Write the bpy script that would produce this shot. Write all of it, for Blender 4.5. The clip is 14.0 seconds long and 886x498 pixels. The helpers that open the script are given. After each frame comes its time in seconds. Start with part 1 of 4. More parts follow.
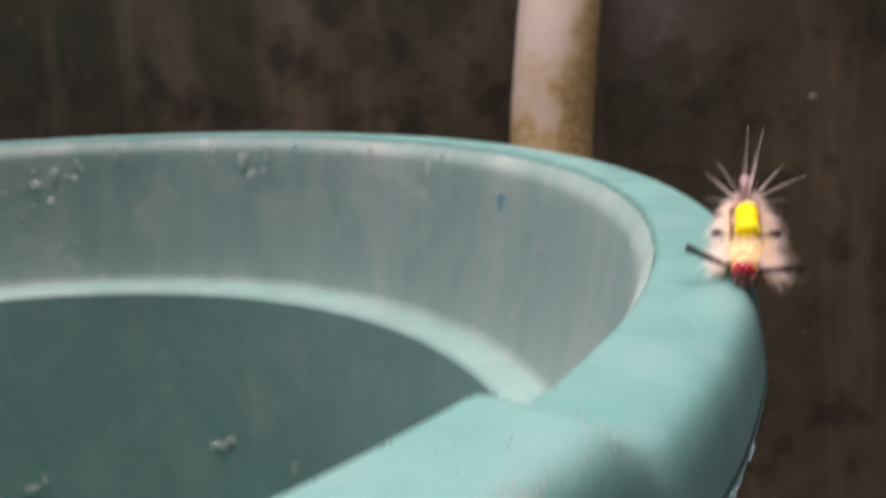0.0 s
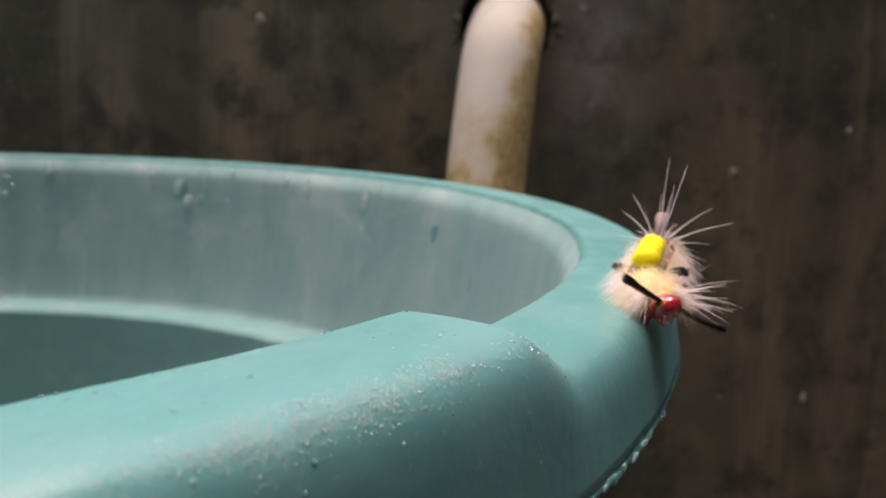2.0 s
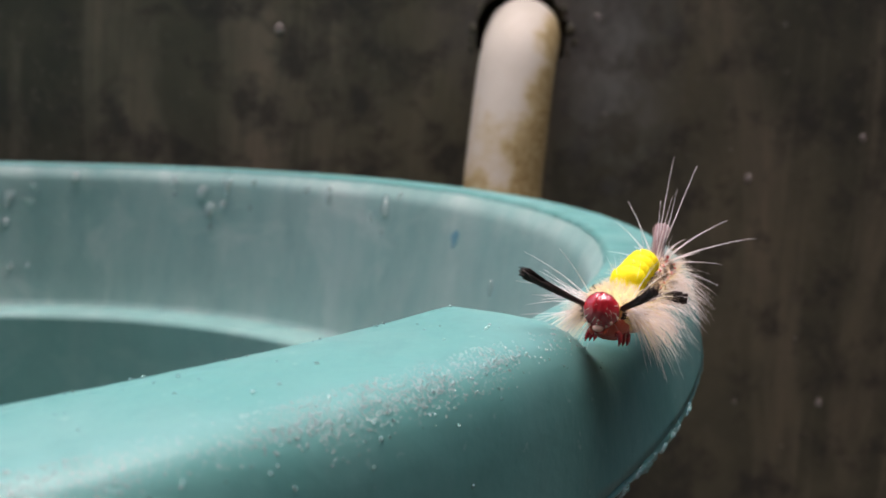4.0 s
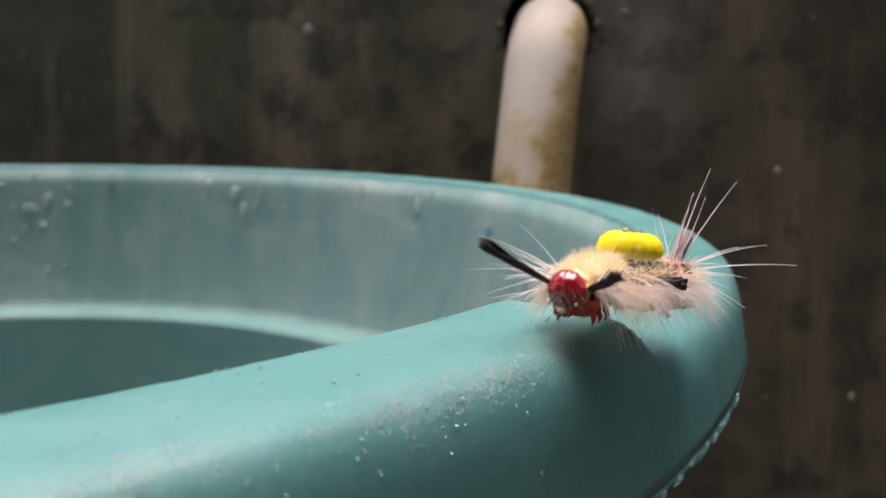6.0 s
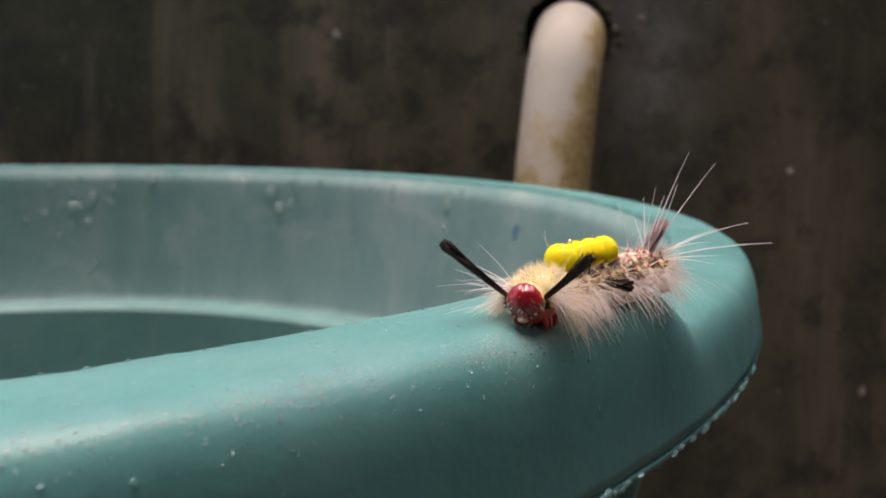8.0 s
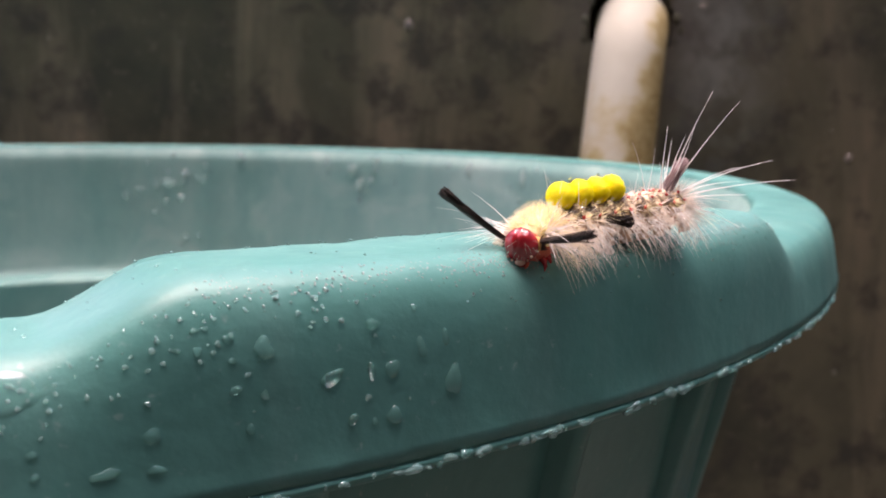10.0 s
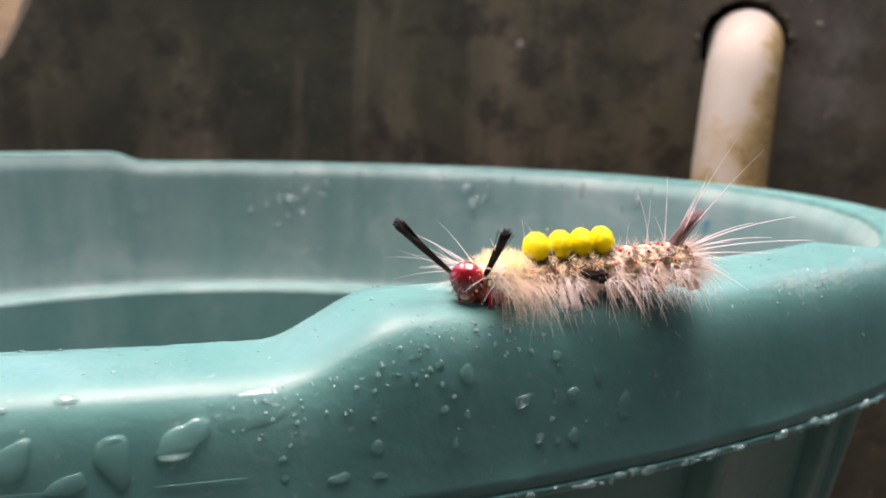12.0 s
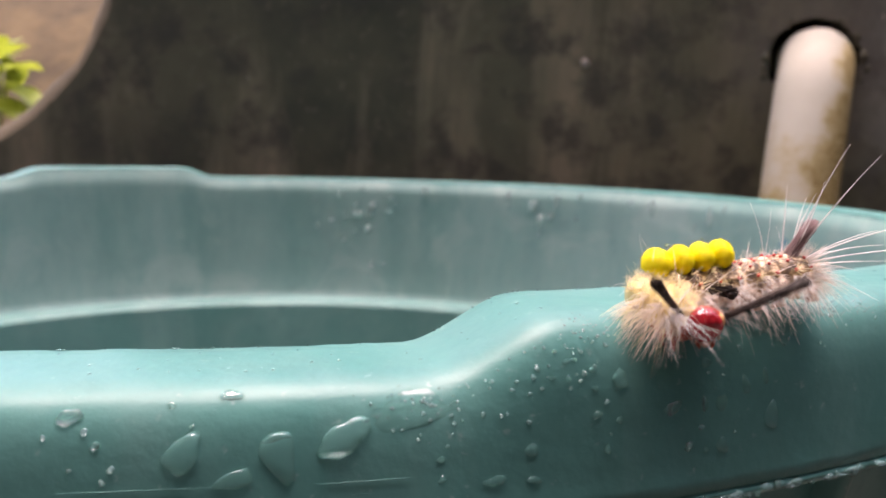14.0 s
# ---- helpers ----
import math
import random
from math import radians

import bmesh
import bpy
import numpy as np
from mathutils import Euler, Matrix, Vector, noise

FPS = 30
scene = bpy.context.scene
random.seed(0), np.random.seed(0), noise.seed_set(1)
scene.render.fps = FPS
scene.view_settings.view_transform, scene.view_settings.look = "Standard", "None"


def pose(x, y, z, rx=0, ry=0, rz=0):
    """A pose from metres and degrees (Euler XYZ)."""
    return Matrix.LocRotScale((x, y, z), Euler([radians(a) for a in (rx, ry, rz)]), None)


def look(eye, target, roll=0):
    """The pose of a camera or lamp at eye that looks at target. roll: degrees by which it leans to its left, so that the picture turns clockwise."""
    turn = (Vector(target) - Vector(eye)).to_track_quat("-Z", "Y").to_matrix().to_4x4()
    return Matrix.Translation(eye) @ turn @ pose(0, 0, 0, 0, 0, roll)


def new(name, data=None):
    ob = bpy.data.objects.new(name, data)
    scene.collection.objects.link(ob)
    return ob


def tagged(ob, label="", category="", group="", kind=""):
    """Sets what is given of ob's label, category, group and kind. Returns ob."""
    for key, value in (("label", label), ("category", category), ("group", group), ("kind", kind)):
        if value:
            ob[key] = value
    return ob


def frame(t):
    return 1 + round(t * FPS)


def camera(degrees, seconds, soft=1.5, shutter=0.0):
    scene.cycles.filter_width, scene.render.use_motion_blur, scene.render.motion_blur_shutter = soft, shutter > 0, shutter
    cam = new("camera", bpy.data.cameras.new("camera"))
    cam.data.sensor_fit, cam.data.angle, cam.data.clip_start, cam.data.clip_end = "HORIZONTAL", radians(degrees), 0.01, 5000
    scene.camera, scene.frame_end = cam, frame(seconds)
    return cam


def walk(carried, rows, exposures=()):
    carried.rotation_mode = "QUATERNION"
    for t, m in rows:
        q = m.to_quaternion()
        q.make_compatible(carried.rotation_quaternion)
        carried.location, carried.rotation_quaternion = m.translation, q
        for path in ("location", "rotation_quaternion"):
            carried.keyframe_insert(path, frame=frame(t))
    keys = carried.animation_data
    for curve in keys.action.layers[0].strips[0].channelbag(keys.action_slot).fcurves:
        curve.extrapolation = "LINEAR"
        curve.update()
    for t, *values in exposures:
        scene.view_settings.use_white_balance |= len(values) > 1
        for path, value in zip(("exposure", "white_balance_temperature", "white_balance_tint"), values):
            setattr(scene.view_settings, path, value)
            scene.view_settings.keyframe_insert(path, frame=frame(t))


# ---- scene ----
# A tufted caterpillar walks along the rim of a wet plastic tub that stands before a mouldy wall.
U = 0.0115          # one plan unit in metres; the tub's rim has a radius of 15 units
RIM = 0.30          # height of the rim above the ground
MM = 0.001

cam = camera(52.41, 14.0, soft=1.7, shutter=0.4)
cam.data.dof.use_dof = True
cam.data.dof.focus_distance = 0.072
cam.data.dof.aperture_fstop = 58.0
walk(cam, [
    (0.0, pose(0.10928, -0.16963, 0.32959, 76.652, 2.646, -6.135)),
    (0.2, pose(0.10948, -0.16533, 0.32032, 76.362, 3.233, -5.585)),
    (0.3, pose(0.11286, -0.16048, 0.31825, 76.222, 2.899, -5.102)),
    (0.5, pose(0.10806, -0.17122, 0.32128, 76.957, 1.110, -6.777)),
    (0.7, pose(0.10896, -0.18021, 0.32063, 77.743, 0.050, -7.506)),
    (1.0, pose(0.10709, -0.17932, 0.32185, 79.501, -0.963, -8.685)),
    (1.5, pose(0.10510, -0.17916, 0.32100, 80.724, -1.464, -9.592)),
    (2.0, pose(0.10721, -0.17655, 0.31946, 81.250, -1.649, -9.938)),
    (2.5, pose(0.10655, -0.18066, 0.32055, 81.709, -1.722, -9.998)),
    (5.0, pose(0.10228, -0.18011, 0.31814, 81.661, -0.893, -8.450)),
    (5.5, pose(0.10133, -0.18031, 0.31791, 81.421, -0.698, -8.106)),
    (6.0, pose(0.10095, -0.18174, 0.31931, 81.572, -0.578, -7.892)),
    (6.5, pose(0.10151, -0.18109, 0.31944, 81.679, -0.379, -7.669)),
    (7.0, pose(0.10068, -0.18233, 0.31994, 81.797, -0.450, -7.427)),
    (9.5, pose(0.08167, -0.21386, 0.31715, 81.309, -0.638, -5.840)),
    (10.0, pose(0.08052, -0.21346, 0.31481, 81.327, -0.688, -4.418)),
    (10.5, pose(0.07932, -0.21449, 0.31665, 81.336, -0.707, -2.909)),
    (11.0, pose(0.07657, -0.21360, 0.31617, 81.096, -0.511, -1.485)),
    (11.5, pose(0.07427, -0.21664, 0.31622, 81.285, -0.759, -0.013)),
    (12.0, pose(0.07315, -0.22185, 0.31830, 81.952, -0.804, 1.620)),
    (12.5, pose(0.06628, -0.22387, 0.31844, 82.383, -0.654, 3.221)),
    (13.0, pose(0.06285, -0.22507, 0.31740, 82.672, -0.599, 4.724)),
    (13.5, pose(0.06283, -0.22295, 0.31617, 82.822, -0.873, 5.153)),
    (14.0, pose(0.06504, -0.22235, 0.31684, 83.176, -1.125, 4.566)),
], exposures=[(0.0, 1.27, 7620, 41), (1.0, 1.25, 7520, 37), (2.5, 1.2, 7070, 30), (5.0, 1.33, 6820, 27), (6.0, 1.2, 6970, 28), (6.5, 0.96, 7070, 27), (7.0, 0.83, 7170, 28), (9.5, 1.54, 7120, 30), (11.0, 1.72, 7220, 33), (12.0, 1.7, 7270, 34), (12.5, 1.61, 7320, 34), (14.0, 1.6, 7220, 34)])

# ---- light ----
world = bpy.data.worlds.new("world")
scene.world = world
world.use_nodes = True
wn = world.node_tree
sky = wn.nodes.new("ShaderNodeTexSky")
sky.sky_type, sky.sun_disc = "NISHITA", False
sky.sun_elevation, sky.sun_rotation = radians(78.8), radians(-46)
sky.air_density, sky.dust_density = 1.0, 4.0
wn.links.new(sky.outputs["Color"], wn.nodes["Background"].inputs["Color"])
wn.nodes["Background"].inputs["Strength"].default_value = 0.135
sun = new("sun", bpy.data.lights.new("sun", "SUN"))
sun.data.energy, sun.data.angle, sun.data.color = 1.8, radians(40), (1.0, 0.965, 0.93)
sun.matrix_world = look((-0.02, 0.24, 1.75), (0, 0, 0))


# ---- materials ----
def nodes_of(name, rough=0.5, metal=0.0, spec=0.5):
    m = bpy.data.materials.new(name)
    m.use_nodes = True
    b = m.node_tree.nodes["Principled BSDF"]
    b.inputs["Roughness"].default_value = rough
    b.inputs["Metallic"].default_value = metal
    b.inputs["Specular IOR Level"].default_value = spec
    return m, m.node_tree.nodes, m.node_tree.links, b


def mapped(n, l, scale=(1, 1, 1), turn=(0, 0, 0)):
    tc, mp = n.new("ShaderNodeTexCoord"), n.new("ShaderNodeMapping")
    mp.inputs["Scale"].default_value = scale
    mp.inputs["Rotation"].default_value = turn
    l.new(tc.outputs["Object"], mp.inputs["Vector"])
    return mp.outputs["Vector"]


def noise_tex(n, l, vec, scale, detail=5.0, rough=0.55, warp=0.0):
    t = n.new("ShaderNodeTexNoise")
    t.inputs["Scale"].default_value, t.inputs["Detail"].default_value = scale, detail
    t.inputs["Roughness"].default_value, t.inputs["Distortion"].default_value = rough, warp
    l.new(vec, t.inputs["Vector"])
    return t.outputs["Fac"]


def ramp(n, l, fac, stops):
    r = n.new("ShaderNodeValToRGB")
    while len(r.color_ramp.elements) < len(stops):
        r.color_ramp.elements.new(0.5)
    for e, (p, c) in zip(r.color_ramp.elements, stops):
        e.position = p
        e.color = (*c, 1) if len(c) == 3 else (c[0], c[0], c[0], 1)
    l.new(fac, r.inputs["Fac"])
    return r.outputs["Color"]


def mix(n, l, fac, a, b, mode="MIX"):
    x = n.new("ShaderNodeMix")
    x.data_type, x.blend_type = "RGBA", mode
    for key, v in ((0, fac), (6, a), (7, b)):
        if isinstance(v, (int, float)):
            x.inputs[key].default_value = v
        elif isinstance(v, tuple):
            x.inputs[key].default_value = (*v, 1)
        else:
            l.new(v, x.inputs[key])
    return x.outputs[2]


def bump(n, l, b, height, strength, distance):
    k = n.new("ShaderNodeBump")
    k.inputs["Strength"].default_value, k.inputs["Distance"].default_value = strength, distance
    l.new(height, k.inputs["Height"])
    l.new(k.outputs["Normal"], b.inputs["Normal"])


def plastic_material(name="wet_teal_plastic", film=0.0):
    m, n, l, b = nodes_of(name, 0.3, 0, 0.23)
    v = mapped(n, l)
    big = noise_tex(n, l, v, 22, 4)
    streak = noise_tex(n, l, mapped(n, l, (1, 1, 0.12)), 90, 5, 0.6)
    fine = noise_tex(n, l, v, 900, 3)
    base = ramp(n, l, big, [(0.3, (0.058, 0.215, 0.196)), (0.7, (0.094, 0.275, 0.254))])
    chalk = ramp(n, l, streak, [(0.45, (0.0,)), (0.75, (0.24,))])
    col = mix(n, l, chalk, base, (0.215, 0.34, 0.325))
    scuff = ramp(n, l, noise_tex(n, l, v, 140, 6, 0.7, 0.5), [(0.50, (0.0,)), (0.68, (0.30,))])
    col = mix(n, l, scuff, col, (0.045, 0.165, 0.152))
    speck = ramp(n, l, fine, [(0.66, (0.0,)), (0.74, (0.35,))])
    col = mix(n, l, speck, col, (0.30, 0.43, 0.41))
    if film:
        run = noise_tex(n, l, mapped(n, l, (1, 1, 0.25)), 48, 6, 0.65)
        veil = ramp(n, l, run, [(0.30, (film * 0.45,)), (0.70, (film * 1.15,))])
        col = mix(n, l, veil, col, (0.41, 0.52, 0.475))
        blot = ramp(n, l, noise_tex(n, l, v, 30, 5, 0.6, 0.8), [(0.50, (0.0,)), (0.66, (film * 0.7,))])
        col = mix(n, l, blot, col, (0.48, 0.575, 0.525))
    l.new(col, b.inputs["Base Color"])
    l.new(ramp(n, l, noise_tex(n, l, v, 60, 6, 0.6), [(0.3, (0.33,)), (0.7, (0.50,))]), b.inputs["Roughness"])
    # a thin wet film over small moulding pits
    lo, hi2, add = noise_tex(n, l, v, 170, 3), noise_tex(n, l, v, 520, 4), n.new("ShaderNodeMath")
    add.operation = "ADD"
    l.new(lo, add.inputs[0])
    l.new(hi2, add.inputs[1])
    bump(n, l, b, add.outputs[0], 0.14, 0.0006)
    l.new(ramp(n, l, noise_tex(n, l, v, 75, 5, 0.65), [(0.42, (0.0,)), (0.58, (0.18,))]), b.inputs["Coat Weight"])
    b.inputs["Coat Roughness"].default_value = 0.12
    b.inputs["Coat IOR"].default_value = 1.33
    b.inputs["Subsurface Weight"].default_value = 0.08
    b.inputs["Subsurface Radius"].default_value = (0.002, 0.004, 0.004)
    return m


def wall_material():
    m, n, l, b = nodes_of("mouldy_concrete", 0.75)
    v = mapped(n, l)
    drip = noise_tex(n, l, mapped(n, l, (1, 1, 0.15)), 26, 7, 0.62, 0.6)
    blotch = noise_tex(n, l, v, 11, 6, 0.6)
    fine = noise_tex(n, l, v, 210, 6, 0.65)
    base = ramp(n, l, blotch, [(0.3, (0.042, 0.047, 0.029)), (0.5, (0.102, 0.099, 0.059)), (0.72, (0.185, 0.165, 0.098))])
    col = mix(n, l, ramp(n, l, drip, [(0.47, (0.0,)), (0.68, (0.85,))]), base, (0.30, 0.245, 0.158))
    col = mix(n, l, ramp(n, l, noise_tex(n, l, v, 48, 5, 0.6), [(0.5, (0.0,)), (0.66, (0.8,))]), col, (0.047, 0.045, 0.034))
    col = mix(n, l, ramp(n, l, fine, [(0.58, (0.0,)), (0.72, (0.6,))]), col, (0.195, 0.163, 0.115))
    far = n.new("ShaderNodeVectorMath")
    far.operation = "DISTANCE"
    far.inputs[1].default_value = (0.222, 0.225, 0.368)
    l.new(v, far.inputs[0])
    wob = n.new("ShaderNodeMath")
    wob.operation = "MULTIPLY_ADD"
    wob.inputs[1].default_value = 0.05
    l.new(noise_tex(n, l, v, 30, 4), wob.inputs[0])
    l.new(far.outputs["Value"], wob.inputs[2])
    mortar = ramp(n, l, wob.outputs[0], [(0.050, (0.75,)), (0.092, (0.0,))])
    col = mix(n, l, mortar, col, mix(n, l, fine, (0.10, 0.09, 0.072), (0.19, 0.17, 0.14)))
    # pale grey smear beside the hole, patchy and fading outwards
    run = n.new("ShaderNodeVectorMath")
    run.operation = "DISTANCE"
    run.inputs[1].default_value = (0.252, 0.225, 0.162)
    l.new(mapped(n, l, (1, 1, 0.47)), run.inputs[0])
    smear = ramp(n, l, run.outputs["Value"], [(0.004, (0.75,)), (0.034, (0.0,))])
    patch = ramp(n, l, noise_tex(n, l, v, 60, 5, 0.6, 0.5), [(0.38, (0.1,)), (0.62, (1.0,))])
    both = n.new("ShaderNodeMath")
    both.operation = "MULTIPLY"
    l.new(smear, both.inputs[0])
    l.new(patch, both.inputs[1])
    col = mix(n, l, both.outputs[0], col, (0.30, 0.31, 0.26))
    l.new(col, b.inputs["Base Color"])
    l.new(ramp(n, l, blotch, [(0.3, (0.55,)), (0.7, (0.9,))]), b.inputs["Roughness"])
    bump(n, l, b, fine, 0.22, 0.0015)
    return m


def pipe_material():
    m, n, l, b = nodes_of("stained_white_plastic_pipe", 0.6, 0, 0.16)
    v = mapped(n, l)
    sep = n.new("ShaderNodeSeparateXYZ")
    l.new(v, sep.inputs[0])
    # grime creeps up the pipe from its low, shaded side
    low = n.new("ShaderNodeMapRange")
    low.inputs["From Min"].default_value, low.inputs["From Max"].default_value = 0.345, 0.280
    l.new(sep.outputs["Z"], low.inputs["Value"])
    geo, dot = n.new("ShaderNodeNewGeometry"), n.new("ShaderNodeVectorMath")
    dot.operation = "DOT_PRODUCT"
    dot.inputs[1].default_value = (0.93, -0.37, 0.0)
    l.new(geo.outputs["Normal"], dot.inputs[0])
    side = n.new("ShaderNodeMapRange")
    side.inputs["From Min"].default_value, side.inputs["From Max"].default_value = 0.25, 0.95
    l.new(dot.outputs["Value"], side.inputs["Value"])
    add = n.new("ShaderNodeMath")
    add.operation = "ADD"
    l.new(low.outputs[0], add.inputs[0])
    l.new(side.outputs[0], add.inputs[1])
    spot = noise_tex(n, l, v, 420, 6, 0.75, 0.4)
    wide = noise_tex(n, l, v, 80, 6, 0.7)
    mul = n.new("ShaderNodeMath")
    mul.operation = "MULTIPLY_ADD"
    mul.inputs[1].default_value = 2.2
    l.new(wide, mul.inputs[0])
    l.new(add.outputs[0], mul.inputs[2])
    grit = n.new("ShaderNodeMath")
    grit.operation = "MULTIPLY"
    far = n.new("ShaderNodeMapRange")
    far.inputs["From Min"].default_value, far.inputs["From Max"].default_value = 1.75, 2.25
    l.new(mul.outputs[0], far.inputs["Value"])
    l.new(far.outputs[0], grit.inputs[0])
    l.new(ramp(n, l, spot, [(0.42, (0.10,)), (0.56, (0.9,))]), grit.inputs[1])
    fac = grit.outputs[0]
    base = ramp(n, l, wide, [(0.3, (0.535, 0.515, 0.415)), (0.7, (0.60, 0.585, 0.49))])
    soil = n.new("ShaderNodeMapRange")
    soil.inputs["From Min"].default_value, soil.inputs["From Max"].default_value = 1.45, 2.0
    soil.inputs["To Max"].default_value = 0.8
    l.new(mul.outputs[0], soil.inputs["Value"])
    base = mix(n, l, soil.outputs[0], base, (0.43, 0.335, 0.125))
    l.new(mix(n, l, fac, base, (0.225, 0.155, 0.05)), b.inputs["Base Color"])
    bump(n, l, b, spot, 0.15, 0.0005)
    return m


def simple(name, a, c, scale, rough=0.6, relief=0.2, dist=0.0004, spec=0.4):
    m, n, l, b = nodes_of(name, rough, 0, spec)
    v = mapped(n, l)
    f = noise_tex(n, l, v, scale, 5, 0.6)
    l.new(ramp(n, l, f, [(0.32, a), (0.68, c)]), b.inputs["Base Color"])
    bump(n, l, b, noise_tex(n, l, v, scale * 4, 4), relief, dist)
    return m


def island(name, a, c, rough=0.5, spec=0.4, through_light=0.0, clear=0.0):
    """Strands and leaves: each island takes its own tone between a and c."""
    m, n, l, b = nodes_of(name, rough, 0, spec)
    g = n.new("ShaderNodeNewGeometry")
    l.new(ramp(n, l, g.outputs["Random Per Island"], [(0.0, a), (1.0, c)]), b.inputs["Base Color"])
    if through_light:
        t, x = n.new("ShaderNodeBsdfTranslucent"), n.new("ShaderNodeMixShader")
        l.new(b.inputs["Base Color"].links[0].from_socket, t.inputs["Color"])
        x.inputs[0].default_value = through_light
        l.new(b.outputs[0], x.inputs[1])
        l.new(t.outputs[0], x.inputs[2])
        l.new(x.outputs[0], n["Material Output"].inputs["Surface"])
        if clear:
            # fine hairs let part of the light pass
            g2, y = n.new("ShaderNodeBsdfTransparent"), n.new("ShaderNodeMixShader")
            y.inputs[0].default_value = clear
            l.new(x.outputs[0], y.inputs[1])
            l.new(g2.outputs[0], y.inputs[2])
            l.new(y.outputs[0], n["Material Output"].inputs["Surface"])
    return m


def water_material(name="water", light_tint=(0.20, 0.56, 0.51, 1), amount=0.2):
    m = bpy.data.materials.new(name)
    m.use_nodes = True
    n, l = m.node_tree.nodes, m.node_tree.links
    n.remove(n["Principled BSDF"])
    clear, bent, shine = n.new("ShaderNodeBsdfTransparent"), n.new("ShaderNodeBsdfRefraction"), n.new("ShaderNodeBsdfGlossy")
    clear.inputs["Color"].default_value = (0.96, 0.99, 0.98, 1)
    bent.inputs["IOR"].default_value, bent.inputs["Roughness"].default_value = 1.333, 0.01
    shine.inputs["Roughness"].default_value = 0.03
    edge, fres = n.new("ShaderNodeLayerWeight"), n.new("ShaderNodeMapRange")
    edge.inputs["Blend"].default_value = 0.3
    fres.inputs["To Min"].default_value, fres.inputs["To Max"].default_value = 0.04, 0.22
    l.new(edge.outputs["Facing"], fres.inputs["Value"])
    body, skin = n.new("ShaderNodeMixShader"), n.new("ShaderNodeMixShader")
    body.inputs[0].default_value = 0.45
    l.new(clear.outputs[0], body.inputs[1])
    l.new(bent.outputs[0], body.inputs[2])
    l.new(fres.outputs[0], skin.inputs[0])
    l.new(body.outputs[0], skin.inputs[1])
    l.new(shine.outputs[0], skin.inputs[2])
    # diffuse share stands for light that a drop gathers and reflects
    light_body, lightened = n.new("ShaderNodeBsdfDiffuse"), n.new("ShaderNodeMixShader")
    light_body.inputs["Color"].default_value = light_tint
    lightened.inputs[0].default_value = amount
    l.new(skin.outputs[0], lightened.inputs[1])
    l.new(light_body.outputs[0], lightened.inputs[2])
    l.new(lightened.outputs[0], n["Material Output"].inputs["Surface"])
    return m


def body_material():
    m, n, l, b = nodes_of("mottled_caterpillar_skin", 0.5)
    v = mapped(n, l)
    f = noise_tex(n, l, v, 1500, 4, 0.6)
    sep = n.new("ShaderNodeSeparateXYZ")
    l.new(v, sep.inputs[0])
    hi = n.new("ShaderNodeMapRange")
    hi.inputs["From Min"].default_value, hi.inputs["From Max"].default_value = 0.0019, 0.0027
    l.new(sep.outputs["Z"], hi.inputs["Value"])
    pale = ramp(n, l, f, [(0.36, (0.30, 0.19, 0.12)), (0.52, (0.78, 0.60, 0.50)), (0.68, (0.92, 0.80, 0.70))])
    dark = ramp(n, l, f, [(0.42, (0.06, 0.036, 0.018)), (0.54, (0.30, 0.20, 0.10)), (0.63, (0.82, 0.67, 0.46))])
    l.new(mix(n, l, hi.outputs[0], pale, dark), b.inputs["Base Color"])
    bump(n, l, b, f, 0.5, 0.0003)
    return m


PLASTIC = plastic_material()
# lit copy of the plastic: grey film raised to stand for inner-wall sheen
FILMED_LIT = plastic_material("filmed_brightened_teal_plastic", 0.48)
STAINED = plastic_material("stained_teal_plastic", 0.2)
WALL = wall_material()
PIPE = pipe_material()
WATER = water_material()
# paler copies of the water: glints and sky reflection set as colour
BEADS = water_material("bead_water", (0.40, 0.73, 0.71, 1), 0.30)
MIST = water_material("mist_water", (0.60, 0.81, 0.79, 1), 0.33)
SKY_PALED = water_material("sky_paled_water", (0.66, 0.80, 0.78, 1), 0.22)
GROUND = simple("damp_concrete_yard", (0.055, 0.053, 0.047), (0.10, 0.096, 0.086), 9, 0.8, 0.5, 0.006)
DULL = simple("dark_blocker_wall", (0.022, 0.024, 0.019), (0.045, 0.045, 0.037), 5, 0.9, 0.3, 0.004)
TAN = simple("dry_tan_earth", (0.036, 0.025, 0.009), (0.115, 0.080, 0.031), 9, 0.9, 0.4, 0.01)
EDGE = simple("lit_concrete_edge", (0.055, 0.045, 0.026), (0.120, 0.100, 0.060), 30, 0.85, 0.3, 0.001)
FLECK = simple("pale_lime", (0.26, 0.22, 0.18), (0.42, 0.38, 0.33), 300, 0.6, 0.3, 0.0005)
BLUE = simple("blue_paint", (0.05, 0.20, 0.26), (0.11, 0.28, 0.32), 400, 0.5)
LEAF = island("leaf_green", (0.13, 0.25, 0.02), (0.44, 0.48, 0.05), 0.35, 0.5, 0.5)
STEM = simple("stem_green", (0.10, 0.11, 0.04), (0.17, 0.16, 0.07), 200)
SKIN = body_material()
DEW = water_material("dew", (0.8, 0.8, 0.8, 1), 0.0)
THORAX = simple("cream_skin", (0.62, 0.50, 0.20), (0.86, 0.76, 0.42), 700, 0.5, 0.4, 0.0002)
RED = simple("glossy_red_shell", (0.20, 0.004, 0.008), (0.46, 0.022, 0.030), 900, 0.12, 0.12, 0.0003, 0.9)
ORANGE = simple("orange_red_skin", (0.33, 0.035, 0.018), (0.50, 0.09, 0.045), 600, 0.35, 0.3, 0.0002)
AMBER = simple("pale_orange_skin", (0.62, 0.27, 0.07), (0.78, 0.45, 0.17), 800, 0.35, 0.3, 0.0002)
WART = simple("red_wart", (0.50, 0.03, 0.03), (0.66, 0.12, 0.10), 900, 0.3)
